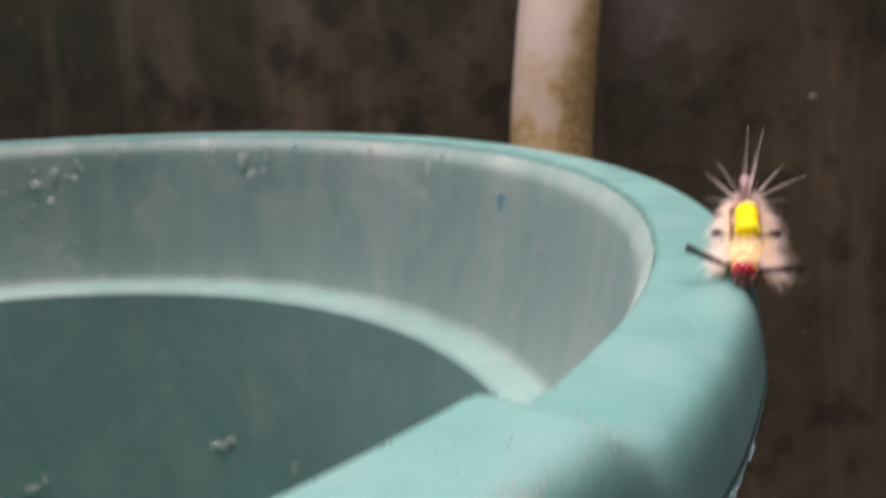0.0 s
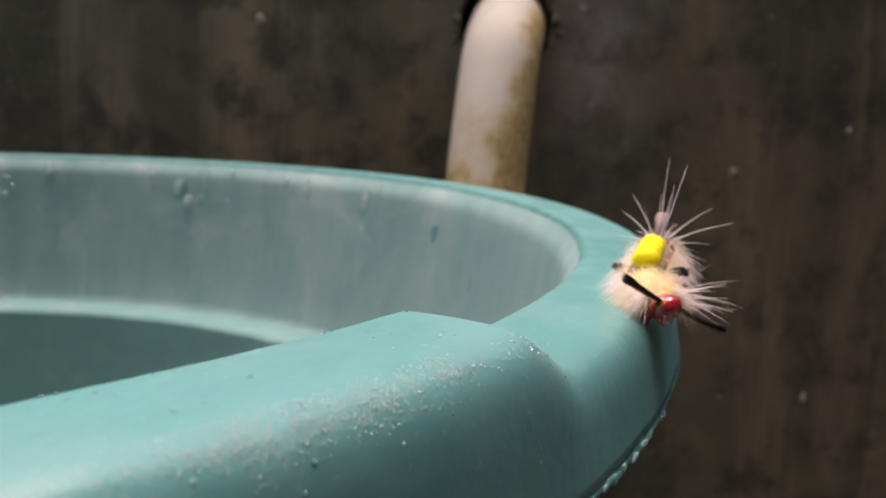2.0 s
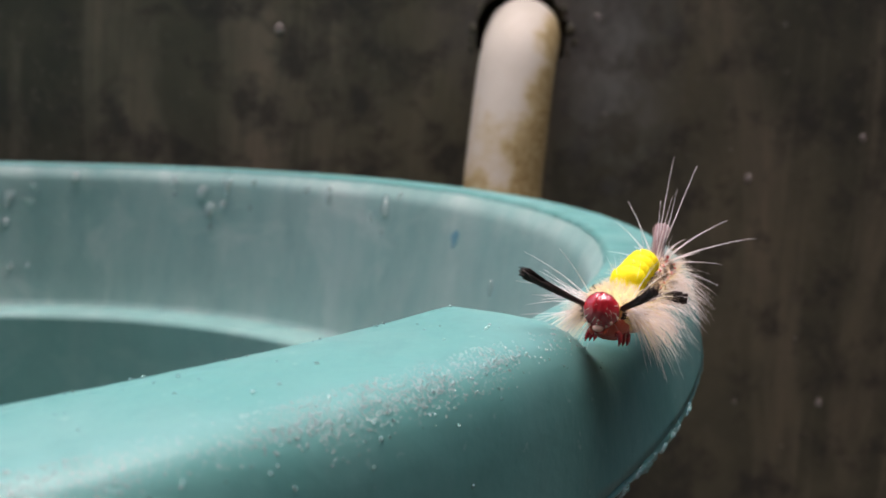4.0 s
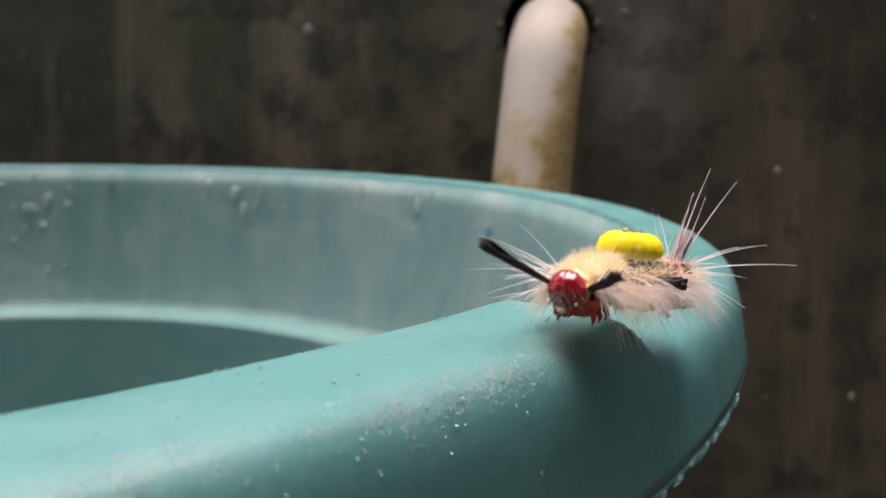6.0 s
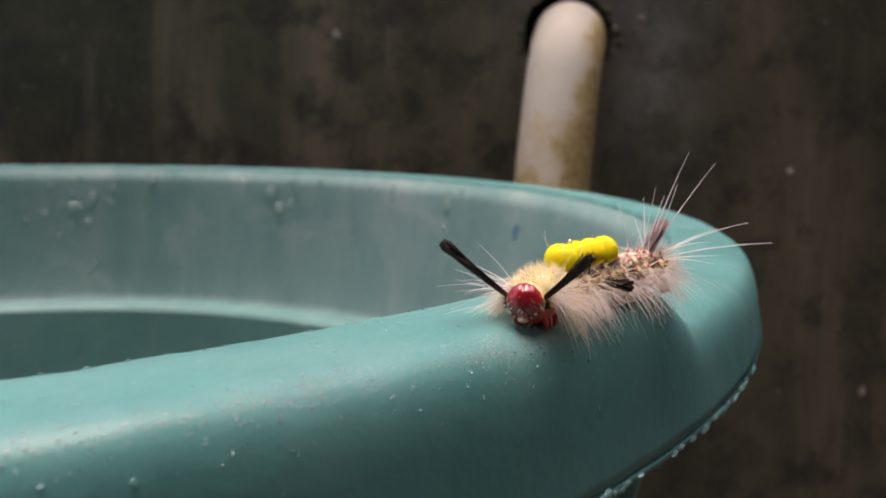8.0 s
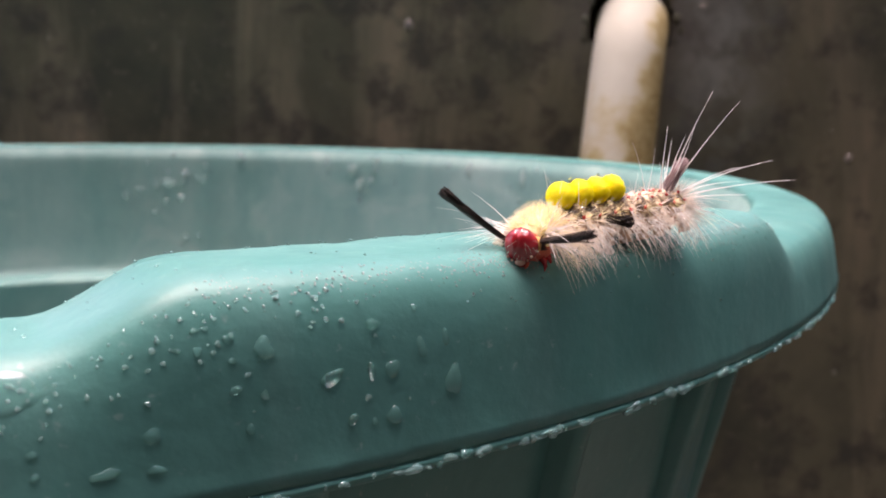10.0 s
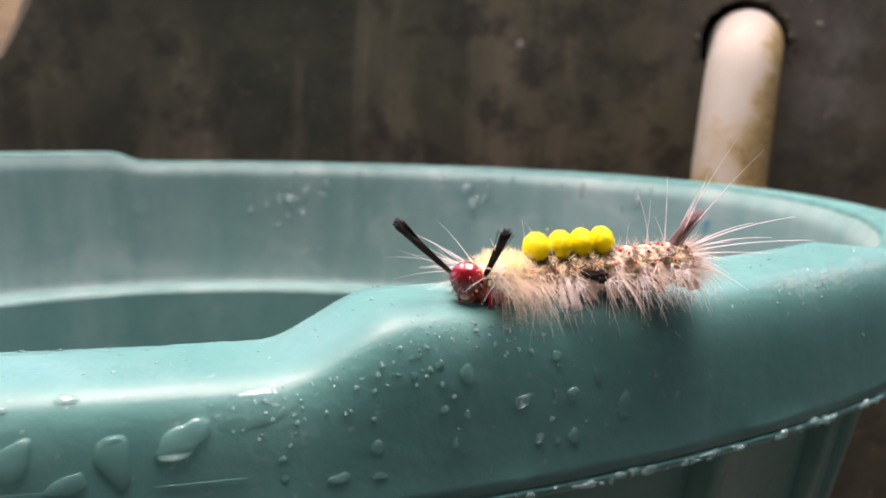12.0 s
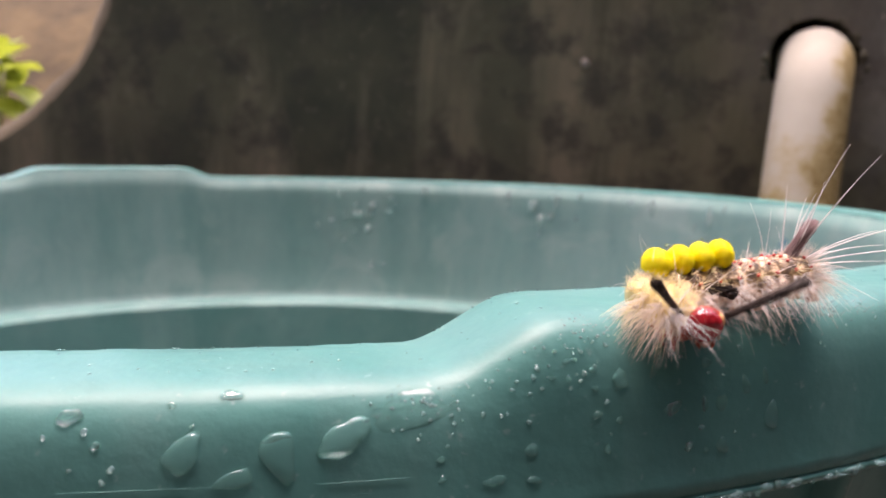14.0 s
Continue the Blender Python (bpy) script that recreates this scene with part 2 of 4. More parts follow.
PALE = simple("pale_spot", (0.70, 0.38, 0.28), (0.88, 0.62, 0.48), 900, 0.25)
PROLEG = simple("pale_flesh", (0.50, 0.34, 0.24), (0.68, 0.50, 0.38), 900, 0.45)
YELLOW = island("yellow_bristles", (0.97, 0.85, 0.0), (1.0, 0.95, 0.02), 0.5, 0.3, 0.4)
YCORE = simple("yellow_tuft_core", (0.95, 0.80, 0.0), (1.0, 0.93, 0.0), 2500, 0.5, 0.5, 0.0002, 0.3)
CREAM = island("cream_hair", (0.97, 0.85, 0.74), (1.0, 0.95, 0.87), 0.4, 0.5, 0.6, 0.35)
GOLD = island("golden_hair", (0.98, 0.88, 0.50), (1.0, 0.96, 0.74), 0.4, 0.5, 0.6, 0.3)
WHITE = island("white_hair", (0.94, 0.91, 0.87), (1.0, 0.98, 0.96), 0.35, 0.5, 0.5, 0.25)
BLACK = island("black_hair", (0.008, 0.007, 0.007), (0.085, 0.060, 0.050), 0.45, 0.4, 0.12)
BROWN = island("mauve_brown_hair", (0.34, 0.23, 0.23), (0.62, 0.48, 0.47), 0.45, 0.4, 0.35, 0.3)


# ---- building helpers ----
def part(name, bm, material, parent, label="", smooth=True, kind=""):
    me = bpy.data.meshes.new(name)
    bm.to_mesh(me)
    bm.free()
    return dress(name, me, material, parent, label, smooth, kind)


def dress(name, me, material, parent, label="", smooth=True, kind=""):
    me.materials.append(material)
    if smooth:
        me.polygons.foreach_set("use_smooth", [True] * len(me.polygons))
    ob = new(name, me)
    ob.parent = parent
    return tagged(ob, label, "", "", kind)


def raw(name, verts, faces, material, parent, label="", smooth=True, kind=""):
    me = bpy.data.meshes.new(name)
    me.from_pydata([tuple(v) for v in verts], [], faces)
    me.update()
    return dress(name, me, material, parent, label, smooth, kind)


def empty(name, m, label, category, group="", kind=""):
    ob = new(name)
    ob.empty_display_size = 0.01
    ob.matrix_world = m
    return tagged(ob, label, category, group, kind)


def grid_faces(rows, cols, wrap_rows=False, wrap_cols=False):
    f = []
    for i in range(rows if wrap_rows else rows - 1):
        for j in range(cols if wrap_cols else cols - 1):
            a, b = i * cols + j, i * cols + (j + 1) % cols
            c, d = ((i + 1) % rows) * cols + (j + 1) % cols, ((i + 1) % rows) * cols + j
            f.append((a, b, c, d))
    return f


def tube(points, radii, sides=12, closed=True):
    """Verts and faces of a round tube along points."""
    pts = [Vector(p) for p in points]
    verts, faces, k = [], [], len(pts)
    u = None
    for i, p in enumerate(pts):
        d = (pts[min(i + 1, k - 1)] - pts[max(i - 1, 0)]).normalized()
        if u is None:
            u = d.orthogonal().normalized()
        u = (u - d * u.dot(d)).normalized()
        w = d.cross(u)
        for s in range(sides):
            a = 2 * math.pi * s / sides
            verts.append(p + (u * math.cos(a) + w * math.sin(a)) * radii[i])
    faces = grid_faces(k, sides, False, True)
    if closed:
        faces.append(tuple(reversed(range(sides))))
        faces.append(tuple(range((k - 1) * sides, k * sides)))
    return verts, faces


class Strands:
    """Collects hairs as tapered three-sided rods in one mesh."""

    def __init__(self):
        self.v, self.f = [], []

    def add(self, root, way, length, thick, bend=(0, 0, 0), steps=4, club=0.0):
        way, bend, root = Vector(way).normalized(), Vector(bend), Vector(root)
        u = way.orthogonal().normalized()
        w = way.cross(u)
        base = len(self.v)
        for i in range(steps + 1):
            s = i / steps
            p = root + way * (length * s) + bend * (length * s * s)
            r = thick * (1 - 0.8 * s) if club == 0 else thick * (1 + club * max(0, s - 0.55) / 0.45)
            for k in range(3):
                a = 2.0944 * k
                self.v.append(p + (u * math.cos(a) + w * math.sin(a)) * r)
        for i in range(steps):
            for k in range(3):
                a, b = base + i * 3 + k, base + i * 3 + (k + 1) % 3
                self.f.append((a, b, b + 3, a + 3))
        self.f.append((base + steps * 3, base + steps * 3 + 1, base + steps * 3 + 2))

    def build(self, name, material, parent, label="", kind=""):
        return raw(name, self.v, self.f, material, parent, label, True, kind)


def blob(bm, centre, size, seg=16, rings=10, m=None):
    r = bmesh.ops.create_uvsphere(bm, u_segments=seg, v_segments=rings, radius=1.0)
    t = Matrix.Translation(centre) @ (m or Matrix()) @ Matrix.Diagonal((*size, 1))
    bmesh.ops.transform(bm, matrix=t, verts=r["verts"])
    return r["verts"]


def smooth01(x):
    x = min(max(x, 0.0), 1.0)
    return x * x * (3 - 2 * x)


def lug(a):
    """Height of the rim above its low level at the angle a in degrees: two raised grips."""
    a = (a + 180) % 360 - 180
    near = smooth01((a + 69.5) / 3.6) * smooth01((-39.8 - a) / 3.4)
    far = smooth01((a - 112.0) / 5.0) * smooth01((141.0 - a) / 5.0)
    return 0.338 * max(near, far)


def rim_place(a, r, z):
    return Vector((U * r * math.cos(radians(a)), U * r * math.sin(radians(a)), RIM + U * z))


# ---- the setting ----
def ground():
    s = 60.0
    me = bpy.data.meshes.new("ground")
    xs = [-s, -8, -2, -1, -0.5, 0, 0.5, 1, 2, 8, s]
    v = [(x, y, 0.006 * noise.noise((x * 3, y * 3, 0)) if max(abs(x), abs(y)) < 3 else 0.0) for x in xs for y in xs]
    me.from_pydata(v, [], [tuple(reversed(q)) for q in grid_faces(len(xs), len(xs))])
    ob = dress("ground", me, GROUND, None)
    tagged(ob, "damp grey concrete yard under the tub", "ground", "", "structure")


WALL_Y = 19.54 * U
HOLE = (17.85 * U, RIM + 5.0 * U, 1.86 * U)


def back_wall():
    """The mouldy wall: a slab with a round pipe hole through it and a hollowed left end."""
    hx, hz, hr = HOLE
    n = 80
    ring = []
    for i in range(n):
        a = 2 * math.pi * i / n
        x, z = math.cos(a), math.sin(a)
        r = hr * (1 + 0.06 * noise.noise((x * 2, z * 2, 4)) + 0.07 * noise.noise((x * 6, z * 6, 9)) + 0.04 * noise.noise((x * 17, z * 17, 2)))
        ring.append((hx + r * x, hz + r * z))
    left = [(-26.0, -26.1), (-24.0, -6.0), (-20.5, -0.6), (-17.3, 1.1), (-15.9, 2.0), (-14.6, 3.15), (-13.6, 4.2), (-12.85, 5.4), (-12.3, 6.4), (-11.9, 7.5), (-11.3, 10.0), (-10.8, 14.0)]
    left = [(x * U, RIM + z * U) for x, z in left] + [(-0.122, 0.56)]
    outer = [(1.0, 0.0), (1.0, 0.56)] + list(reversed(left))
    bm = bmesh.new()
    vo = [bm.verts.new((x, WALL_Y, z)) for x, z in outer]
    vr = [bm.verts.new((x, WALL_Y, z)) for x, z in ring]
    edges = [bm.edges.new((vo[i], vo[(i + 1) % len(vo)])) for i in range(len(vo))]
    edges += [bm.edges.new((vr[i], vr[(i + 1) % n])) for i in range(n)]
    got = bmesh.ops.triangle_fill(bm, edges=edges, use_beauty=True)
    faces = [f for f in got["geom"] if isinstance(f, bmesh.types.BMFace)]
    for f in list(faces):
        c = f.calc_center_median()
        if (c.x - hx) ** 2 + (c.z - hz) ** 2 < (hr * 0.8) ** 2:
            bm.faces.remove(f)
            faces.remove(f)
    ext = bmesh.ops.extrude_face_region(bm, geom=faces)
    bmesh.ops.translate(bm, vec=(0, 0.11, 0), verts=[g for g in ext["geom"] if isinstance(g, bmesh.types.BMVert)])
    bmesh.ops.recalc_face_normals(bm, faces=bm.faces)
    for f in bm.faces:
        c = f.calc_center_median()
        if abs(f.normal.y) < 0.3 and c.x < -0.05:
            f.material_index = 1
    me = bpy.data.meshes.new("wall_north")
    bm.to_mesh(me)
    bm.free()
    ob = dress("wall_north", me, WALL, None, smooth=False)
    me.materials.append(EDGE)
    tagged(ob, "dark mouldy concrete wall with a pipe hole", "wall", "", "structure")
    # added cap that keeps the lit bank from showing through the hole
    bm = bmesh.new()
    bmesh.ops.create_circle(bm, cap_ends=True, segments=32, radius=hr * 1.1)
    bmesh.ops.transform(bm, matrix=Matrix.Translation((hx, WALL_Y + 0.05, hz)) @ pose(0, 0, 0, 90), verts=bm.verts)
    part("hole_back", bm, WALL, ob, "added cap that closes the hole's back", False)
    # added chamfer along the hollowed end; its tan stands for edge light
    v = []
    for i, (x, z) in enumerate(left):
        x0, z0 = left[max(i - 1, 0)]
        x1, z1 = left[min(i + 1, len(left) - 1)]
        t = Vector((x1 - x0, 0, z1 - z0)).normalized()
        o = Vector((-t.z, 0, t.x))
        k = 0.75 + 0.35 * noise.noise((i * 0.7, 0, 3))
        p = Vector((x, WALL_Y, z))
        v += [p - o * 0.0005, p + o * U * 0.55 * k + Vector((0, 0.25 * U, 0)), p + o * U * 1.0 * k + Vector((0, 0.9 * U, 0)), p + o * U * 1.1 * k + Vector((0, 3.0 * U, 0))]
    raw("light_edge_strip", v, grid_faces(len(left), 4), EDGE, ob, "tan chamfer that stands for light along the edge")
    # crumbs of broken mortar round the hole
    rng = random.Random(5)
    for deg, far, r in ((8, 1.06, 0.20), (-6, 1.16, 0.13), (176, 1.05, 0.16), (187, 1.09, 0.12), (196, 1.12, 0.14), (32, 1.06, 0.14), (150, 1.06, 0.12), (120, 1.07, 0.10), (-20, 1.10, 0.10), (60, 1.07, 0.11)):
        b2 = bmesh.new()
        for q in blob(b2, (0, 0, 0), (r * U, r * U * 0.5, r * U * rng.uniform(0.8, 1.5)), 8, 5):
            q.co *= 1 + 0.4 * noise.noise(q.co * 700 + Vector((deg, 0, 0)))
        p = part("mortar_crumb", b2, WALL, ob)
        p.location = (hx + hr * far * math.cos(radians(deg)), WALL_Y, hz + hr * far * math.sin(radians(deg)))
    # lime flecks that sit on the wall
    spots = [(8.49, 4.82, 0.19), (27.78, -0.5, 0.15), (32.92, 1.29, 0.15), (31.92, -10.37, 0.16), (20.9, 5.8, 0.15), (15.7, 4.7, 0.2)]
    rng = random.Random(7)
    for _ in range(30):
        spots.append((rng.uniform(-8, 36), rng.uniform(-14, 7), rng.uniform(0.03, 0.09)))
    for x, z, r in spots:
        if (x - 17.85) ** 2 + (z - 5.15) ** 2 < 6:
            continue
        b2 = bmesh.new()
        vs = blob(b2, (0, 0, 0), (r * U, r * U * 0.3, r * U * rng.uniform(0.8, 1.4)), 8, 5)
        for q in vs:
            q.co *= 1 + 0.35 * noise.noise(q.co * 900 + Vector((x, z, 0)))
        p = part("lime_fleck", b2, FLECK, ob)
        p.location = (x * U, WALL_Y, RIM + z * U)


def pipe():
    """White waste pipe: it leaves the wall level, bends and falls steeply behind the tub."""
    root = empty("waste_pipe", Matrix(), "brown-stained white plastic waste pipe bending down from the wall", "pipe")
    way = [(18.0, 21.5, 5.05), (17.9, 19.7, 5.0), (17.65, 18.5, 4.8), (17.3, 17.5, 4.35), (17.05, 16.9, 3.75), (16.85, 16.5, 2.8), (16.58, 16.0, 1.1), (16.35, 15.6, -0.6), (16.2, 15.2, -2.1)]
    pts = []
    k = len(way)
    for i in range(k - 1):
        p0, p1, p2, p3 = (Vector(way[min(max(i + o, 0), k - 1)]) for o in (-1, 0, 1, 2))
        for s in range(6):
            t = s / 6
            pts.append(0.5 * (2 * p1 + (p2 - p0) * t + (2 * p0 - 5 * p1 + 4 * p2 - p3) * t * t + (3 * p1 - p0 - 3 * p2 + p3) * t ** 3))
    pts.append(Vector(way[-1]))
    pts = [Vector((p.x * U, p.y * U, RIM + p.z * U)) for p in pts]
    outer, inner = 1.40 * U, 1.24 * U
    v, f = tube(pts, [outer] * len(pts), 36, False)
    v2, f2 = tube(pts, [inner] * len(pts), 36, False)
    o = len(v)
    f += [tuple(reversed([q + o for q in face])) for face in f2]
    last = (len(pts) - 1) * 36
    for s in range(36):
        a, b = last + s, last + (s + 1) % 36
        f.append((a, b, b + o, a + o))
    raw("pipe_tube", v + v2, f, PIPE, root)


def surroundings():
    """Plain unseen walls added behind the camera to block skylight, and the garden past the wall's end."""
    def slab(name, label, material, lo, hi):
        bm = bmesh.new()
        bmesh.ops.create_cube(bm, size=1.0)
        for q in bm.verts:
            q.co = Vector([lo[i] if q.co[i] < 0 else hi[i] for i in range(3)])
        ob = part(name, bm, material, None, "", False)
        tagged(ob, label, "wall", "", "structure")
    # invented walls, out of view, that keep the tub's skirt dark
    slab("blocker_wall_south", "unseen plain wall added to block skylight", DULL, (-0.9, -0.75, 0), (2.2, -0.6, 1.55))
    slab("blocker_wall_east", "unseen plain wall added to block skylight", DULL, (1.0, -0.6, 0), (1.15, 0.33, 1.1))
    slab("blocker_wall_west", "unseen plain wall added to block skylight", DULL, (-0.85, -0.6, 0), (-0.7, -0.12, 1.55))
    # sunlit earth bank beyond the wall
    xs = [i * 0.1 for i in range(-45, 24)]
    ys = [0.75, 0.95, 1.15, 1.4, 1.8, 2.4, 3.0, 3.4, 3.7]
    v = [(x, y, -0.03 + (0.80 + 0.05 * noise.noise((x * 4, y * 4, 2))) * smooth01((y - 0.75) / 1.2) * smooth01((3.7 - y) / 1.0) * smooth01((x + 4.5) / 1.0) * smooth01((2.3 - x) / 1.0)) for y in ys for x in xs]
    ob = raw("earth_bank", v, grid_faces(len(ys), len(xs)), TAN, None)
    tagged(ob, "dry tan earth bank beyond the wall", "bank", "", "structure")


def plant():
    root = empty("broadleaf_plant", pose(-0.462, 0.64, 0.0), "low green broad-leaved plant behind the wall's end", "plant")
    rng = random.Random(3)
    for i in range(9):
        a = rng.uniform(0, 6.28)
        h = rng.uniform(0.375, 0.425)
        tip = Vector((0.022 * math.cos(a), 0.03 * math.sin(a), h))
        mid = Vector((tip.x * 0.3, tip.y * 0.3, h * 0.6))
        v, f = tube([(tip.x * 0.1, tip.y * 0.1, 0.0), mid, tip], [0.004, 0.003, 0.002], 6)
        raw("stem", v, f, STEM, root)
        for j in range(4):
            b = a + rng.uniform(-1.6, 1.6)
            l, w = rng.uniform(0.036, 0.054), rng.uniform(0.017, 0.025)
            d = Vector((math.cos(b), math.sin(b), rng.uniform(-0.7, 0.8))).normalized()
            s = d.cross(Vector((0, 0, 1))).normalized()
            up = s.cross(d)
            o = mid.lerp(tip, 0.7 + 0.1 * j)
            v = []
            for k in range(8):
                t = k / 7
                q = math.sin(math.pi * min(t * 0.95 + 0.03, 1)) ** 0.8 * w
                c = o + d * l * t - up * (l * 0.35 * t * t)
                v += [c - s * q + up * q * 0.25, c, c + s * q + up * q * 0.25]
            raw("leaf", v, grid_faces(8, 3), LEAF, root)


# ---- the tub ----
def tub():
    root = empty("plastic_tub", pose(0, 0, RIM), "wet teal plastic tub with raised rim grips, water drops on it", "tub")
    angles = [-95 + 0.4 * i for i in range(264)]
    angles += [10.6 + 1.4 * i for i in range(int((265 - 10.6) / 1.4) + 1)]

    def spin(name, profile, label="", rough_edge=False, material=PLASTIC):
        """profile: rows of radius, height, share of the grip's lift."""
        v = []
        for a in angles:
            h = lug(a)
            c, s = math.cos(radians(a)), math.sin(radians(a))
            for r, z, w in profile:
                if rough_edge:
                    k = noise.noise((a * 0.55, r * 2.0, 1.0)) * 0.045 + noise.noise((a * 2.2, r * 3.0, 7.0)) * 0.030
                    k *= w if r < 14.1 else 0.25
                    if z < -0.85 and r > 14.95:
                        k = 0.045 * noise.noise((a * 1.7, 5.0, z)) + 0.055 * abs(noise.noise((a * 5.1, 2.0, z)))
                    r, z = r + k * 0.6, z + k * 0.35
                v.append((U * r * c, U * r * s, U * (z + h * w)))
        return raw(name, v, grid_faces(len(angles), len(profile), True), material, root, label)

    # radius, height of the low rim, height of a grip above the low rim's level
    top = [(13.80, -0.10, 0.238), (13.83, -0.035, 0.303), (13.89, 0.0, 0.338), (14.05, 0.008, 0.346), (14.25, 0.002, 0.343),
           (14.45, -0.010, 0.335), (14.56, -0.020, 0.330), (14.64, -0.037, 0.317), (14.71, -0.062, 0.296), (14.77, -0.094, 0.266), (14.81, -0.128, 0.232), (14.85, -0.179, 0.181), (14.885, -0.245, 0.113), (14.915, -0.327, 0.023), (14.94, -0.420, -0.085), (14.96, -0.523, -0.233), (14.975, -0.620, -0.400), (14.995, -0.730, -0.640), (15.01, -0.830, -0.820),
           (15.015, -0.905, -0.905), (15.0, -0.917, -0.917), (15.005, -0.927, -0.927), (15.02, -0.945, -0.945), (15.015, -0.975, -0.975), (14.99, -1.005, -1.005), (14.9, -1.0, -1.0), (14.85, -0.92, -0.92),
           (14.75, -0.60, -0.40), (14.6, -0.3, 0.0)]
    top = [(r, z + 0.02, (g - z) / 0.338) for r, z, g in top]
    spin("rim", top, "raised grips and rough moulded edge", True)
    band = [(14.55, -0.34, 0.9), (14.25, -0.30, 0.9), (13.95, -0.6, 0.5), (13.78, -1.2, 0), (13.16, -4.5, 0), (13.05, -4.62, 0)]
    inner = [(13.80, -0.08, 1), (13.745, -0.16, 0.9), (13.665, -0.28, 0.75), (13.615, -0.38, 0.65), (13.59, -0.50, 0.55), (13.55, -0.85, 0.3), (13.42, -2.0, 0), (13.24, -3.2, 0), (13.10, -4.05, 0), (13.05, -4.2, 0), (12.99, -4.27, 0)]
    spin("inner_wall", inner, "inner wall with a grey film, brightened by its colour", False, FILMED_LIT)
    spin("ledge", [(12.99, -4.27, 0), (12.90, -4.30, 0), (12.6, -4.32, 0), (12.38, -4.33, 0), (12.27, -4.355, 0), (12.18, -4.41, 0), (12.14, -4.50, 0)], "", False, STAINED)
    low = -RIM / U
    spin("lower_wall", [(12.14, -4.50, 0), (11.7, -10, 0), (11.2, -20, 0), (11.05, low + 1.4, 0), (10.7, low + 0.8, 0), (6, low + 0.75, 0), (0.02, low + 0.75, 0)], "", False, STAINED)
    spin("outer_wall", list(reversed(band[:5])))
    spin("outer_shell", [(0.02, low + 0.06, 0), (10.9, low + 0.06, 0), (11.25, low + 0.25, 0), (11.45, low + 1.2, 0), (12.2, -20, 0), (12.75, -9.0, 0), (12.98, -5.2, 0), (13.16, -4.5, 0)])
    # scuffed moulding lines low on the skirt
    for a0, a1, z in ((-82, -76.2, -0.62), (-75.3, -70.6, -0.65), (-78, -74.6, -0.55), (-72.4, -70.2, -0.57), (-69, -64.5, -0.67)):
        line = [(U * (14.981 + 0.002 * math.sin(k)) * math.cos(radians(a0 + (a1 - a0) * k / 24)), U * (14.981 + 0.002 * math.sin(k)) * math.sin(radians(a0 + (a1 - a0) * k / 24)), U * z) for k in range(25)]
        v, f = tube(line, [U * 0.0035 * math.sin(math.pi * (k + 0.5) / 25) ** 0.5 for k in range(25)], 5)
        raw("scuff_line", v, f, PLASTIC, root)
    # upright ribs that stiffen the shell under the rim
    rib = bpy.data.meshes.new("rib")
    v = []
    for z, d in ((-0.9, 0.34), (-2.0, 0.26), (-4.0, 0.16), (-6.5, 0.05)):
        base = 13.78 - 0.188 * (-z - 1.2) if z < -1.2 else 13.82
        for r, w in ((base - 0.1, 0.20), (base + d - 0.06, 0.15), (base + d, 0.0), (base + d - 0.06, -0.15), (base - 0.1, -0.20)):
            v.append((U * r, U * w, U * z))
    rib.from_pydata(v, [], grid_faces(4, 5))
    rib.materials.append(PLASTIC)
    rib.polygons.foreach_set("use_smooth", [True] * len(rib.polygons))
    for i in range(30):
        ob = new("rib", rib)
        ob.parent = root
        ob.matrix_local = pose(0, 0, 0, 0, 0, -50 + 12 * i)
    return root


# ---- water drops ----
def drop_mesh(name, seed, w, h, d, sag=0.0, skew=0.0, wild=1.0):
    """A bead on a surface: its flat side at z = 0, its foot towards -y."""
    rng = random.Random(seed)
    ph = [rng.uniform(0, 6.28) for _ in range(4)]
    seg, rings = (36, 10) if w > 0.0007 else (14, 5)
    v = [(0, -sag * h * 0.25, d)]
    for i in range(1, rings + 1):
        t = i / rings
        for s in range(seg):
            a = 2 * math.pi * s / seg
            e = 1 + wild * (0.13 * math.sin(2 * a + ph[0]) + 0.11 * math.sin(3 * a + ph[1]) + 0.06 * math.sin(5 * a + ph[2]) + 0.03 * math.sin(8 * a + ph[3]))
            x, y = w * e * t * math.cos(a), h * e * t * math.sin(a)
            x *= 1 - sag * 0.55 * (y / h)
            x += skew * y
            v.append((x, y - sag * h * 0.25 * (1 - t), d * max(0.0, 1 - t ** 3.4) ** 0.55))
    f = [(0, 1 + s, 1 + (s + 1) % seg) for s in range(seg)]
    for i in range(rings - 1):
        for s in range(seg):
            a, b = 1 + i * seg + s, 1 + i * seg + (s + 1) % seg
            f.append((a, a + seg, b + seg, b))
    f.append(tuple(reversed([1 + (rings - 1) * seg + s for s in range(seg)])))
    me = bpy.data.meshes.new(name)
    me.from_pydata(v, [], f)
    me.materials.append(WATER)
    me.polygons.foreach_set("use_smooth", [True] * len(me.polygons))
    return me


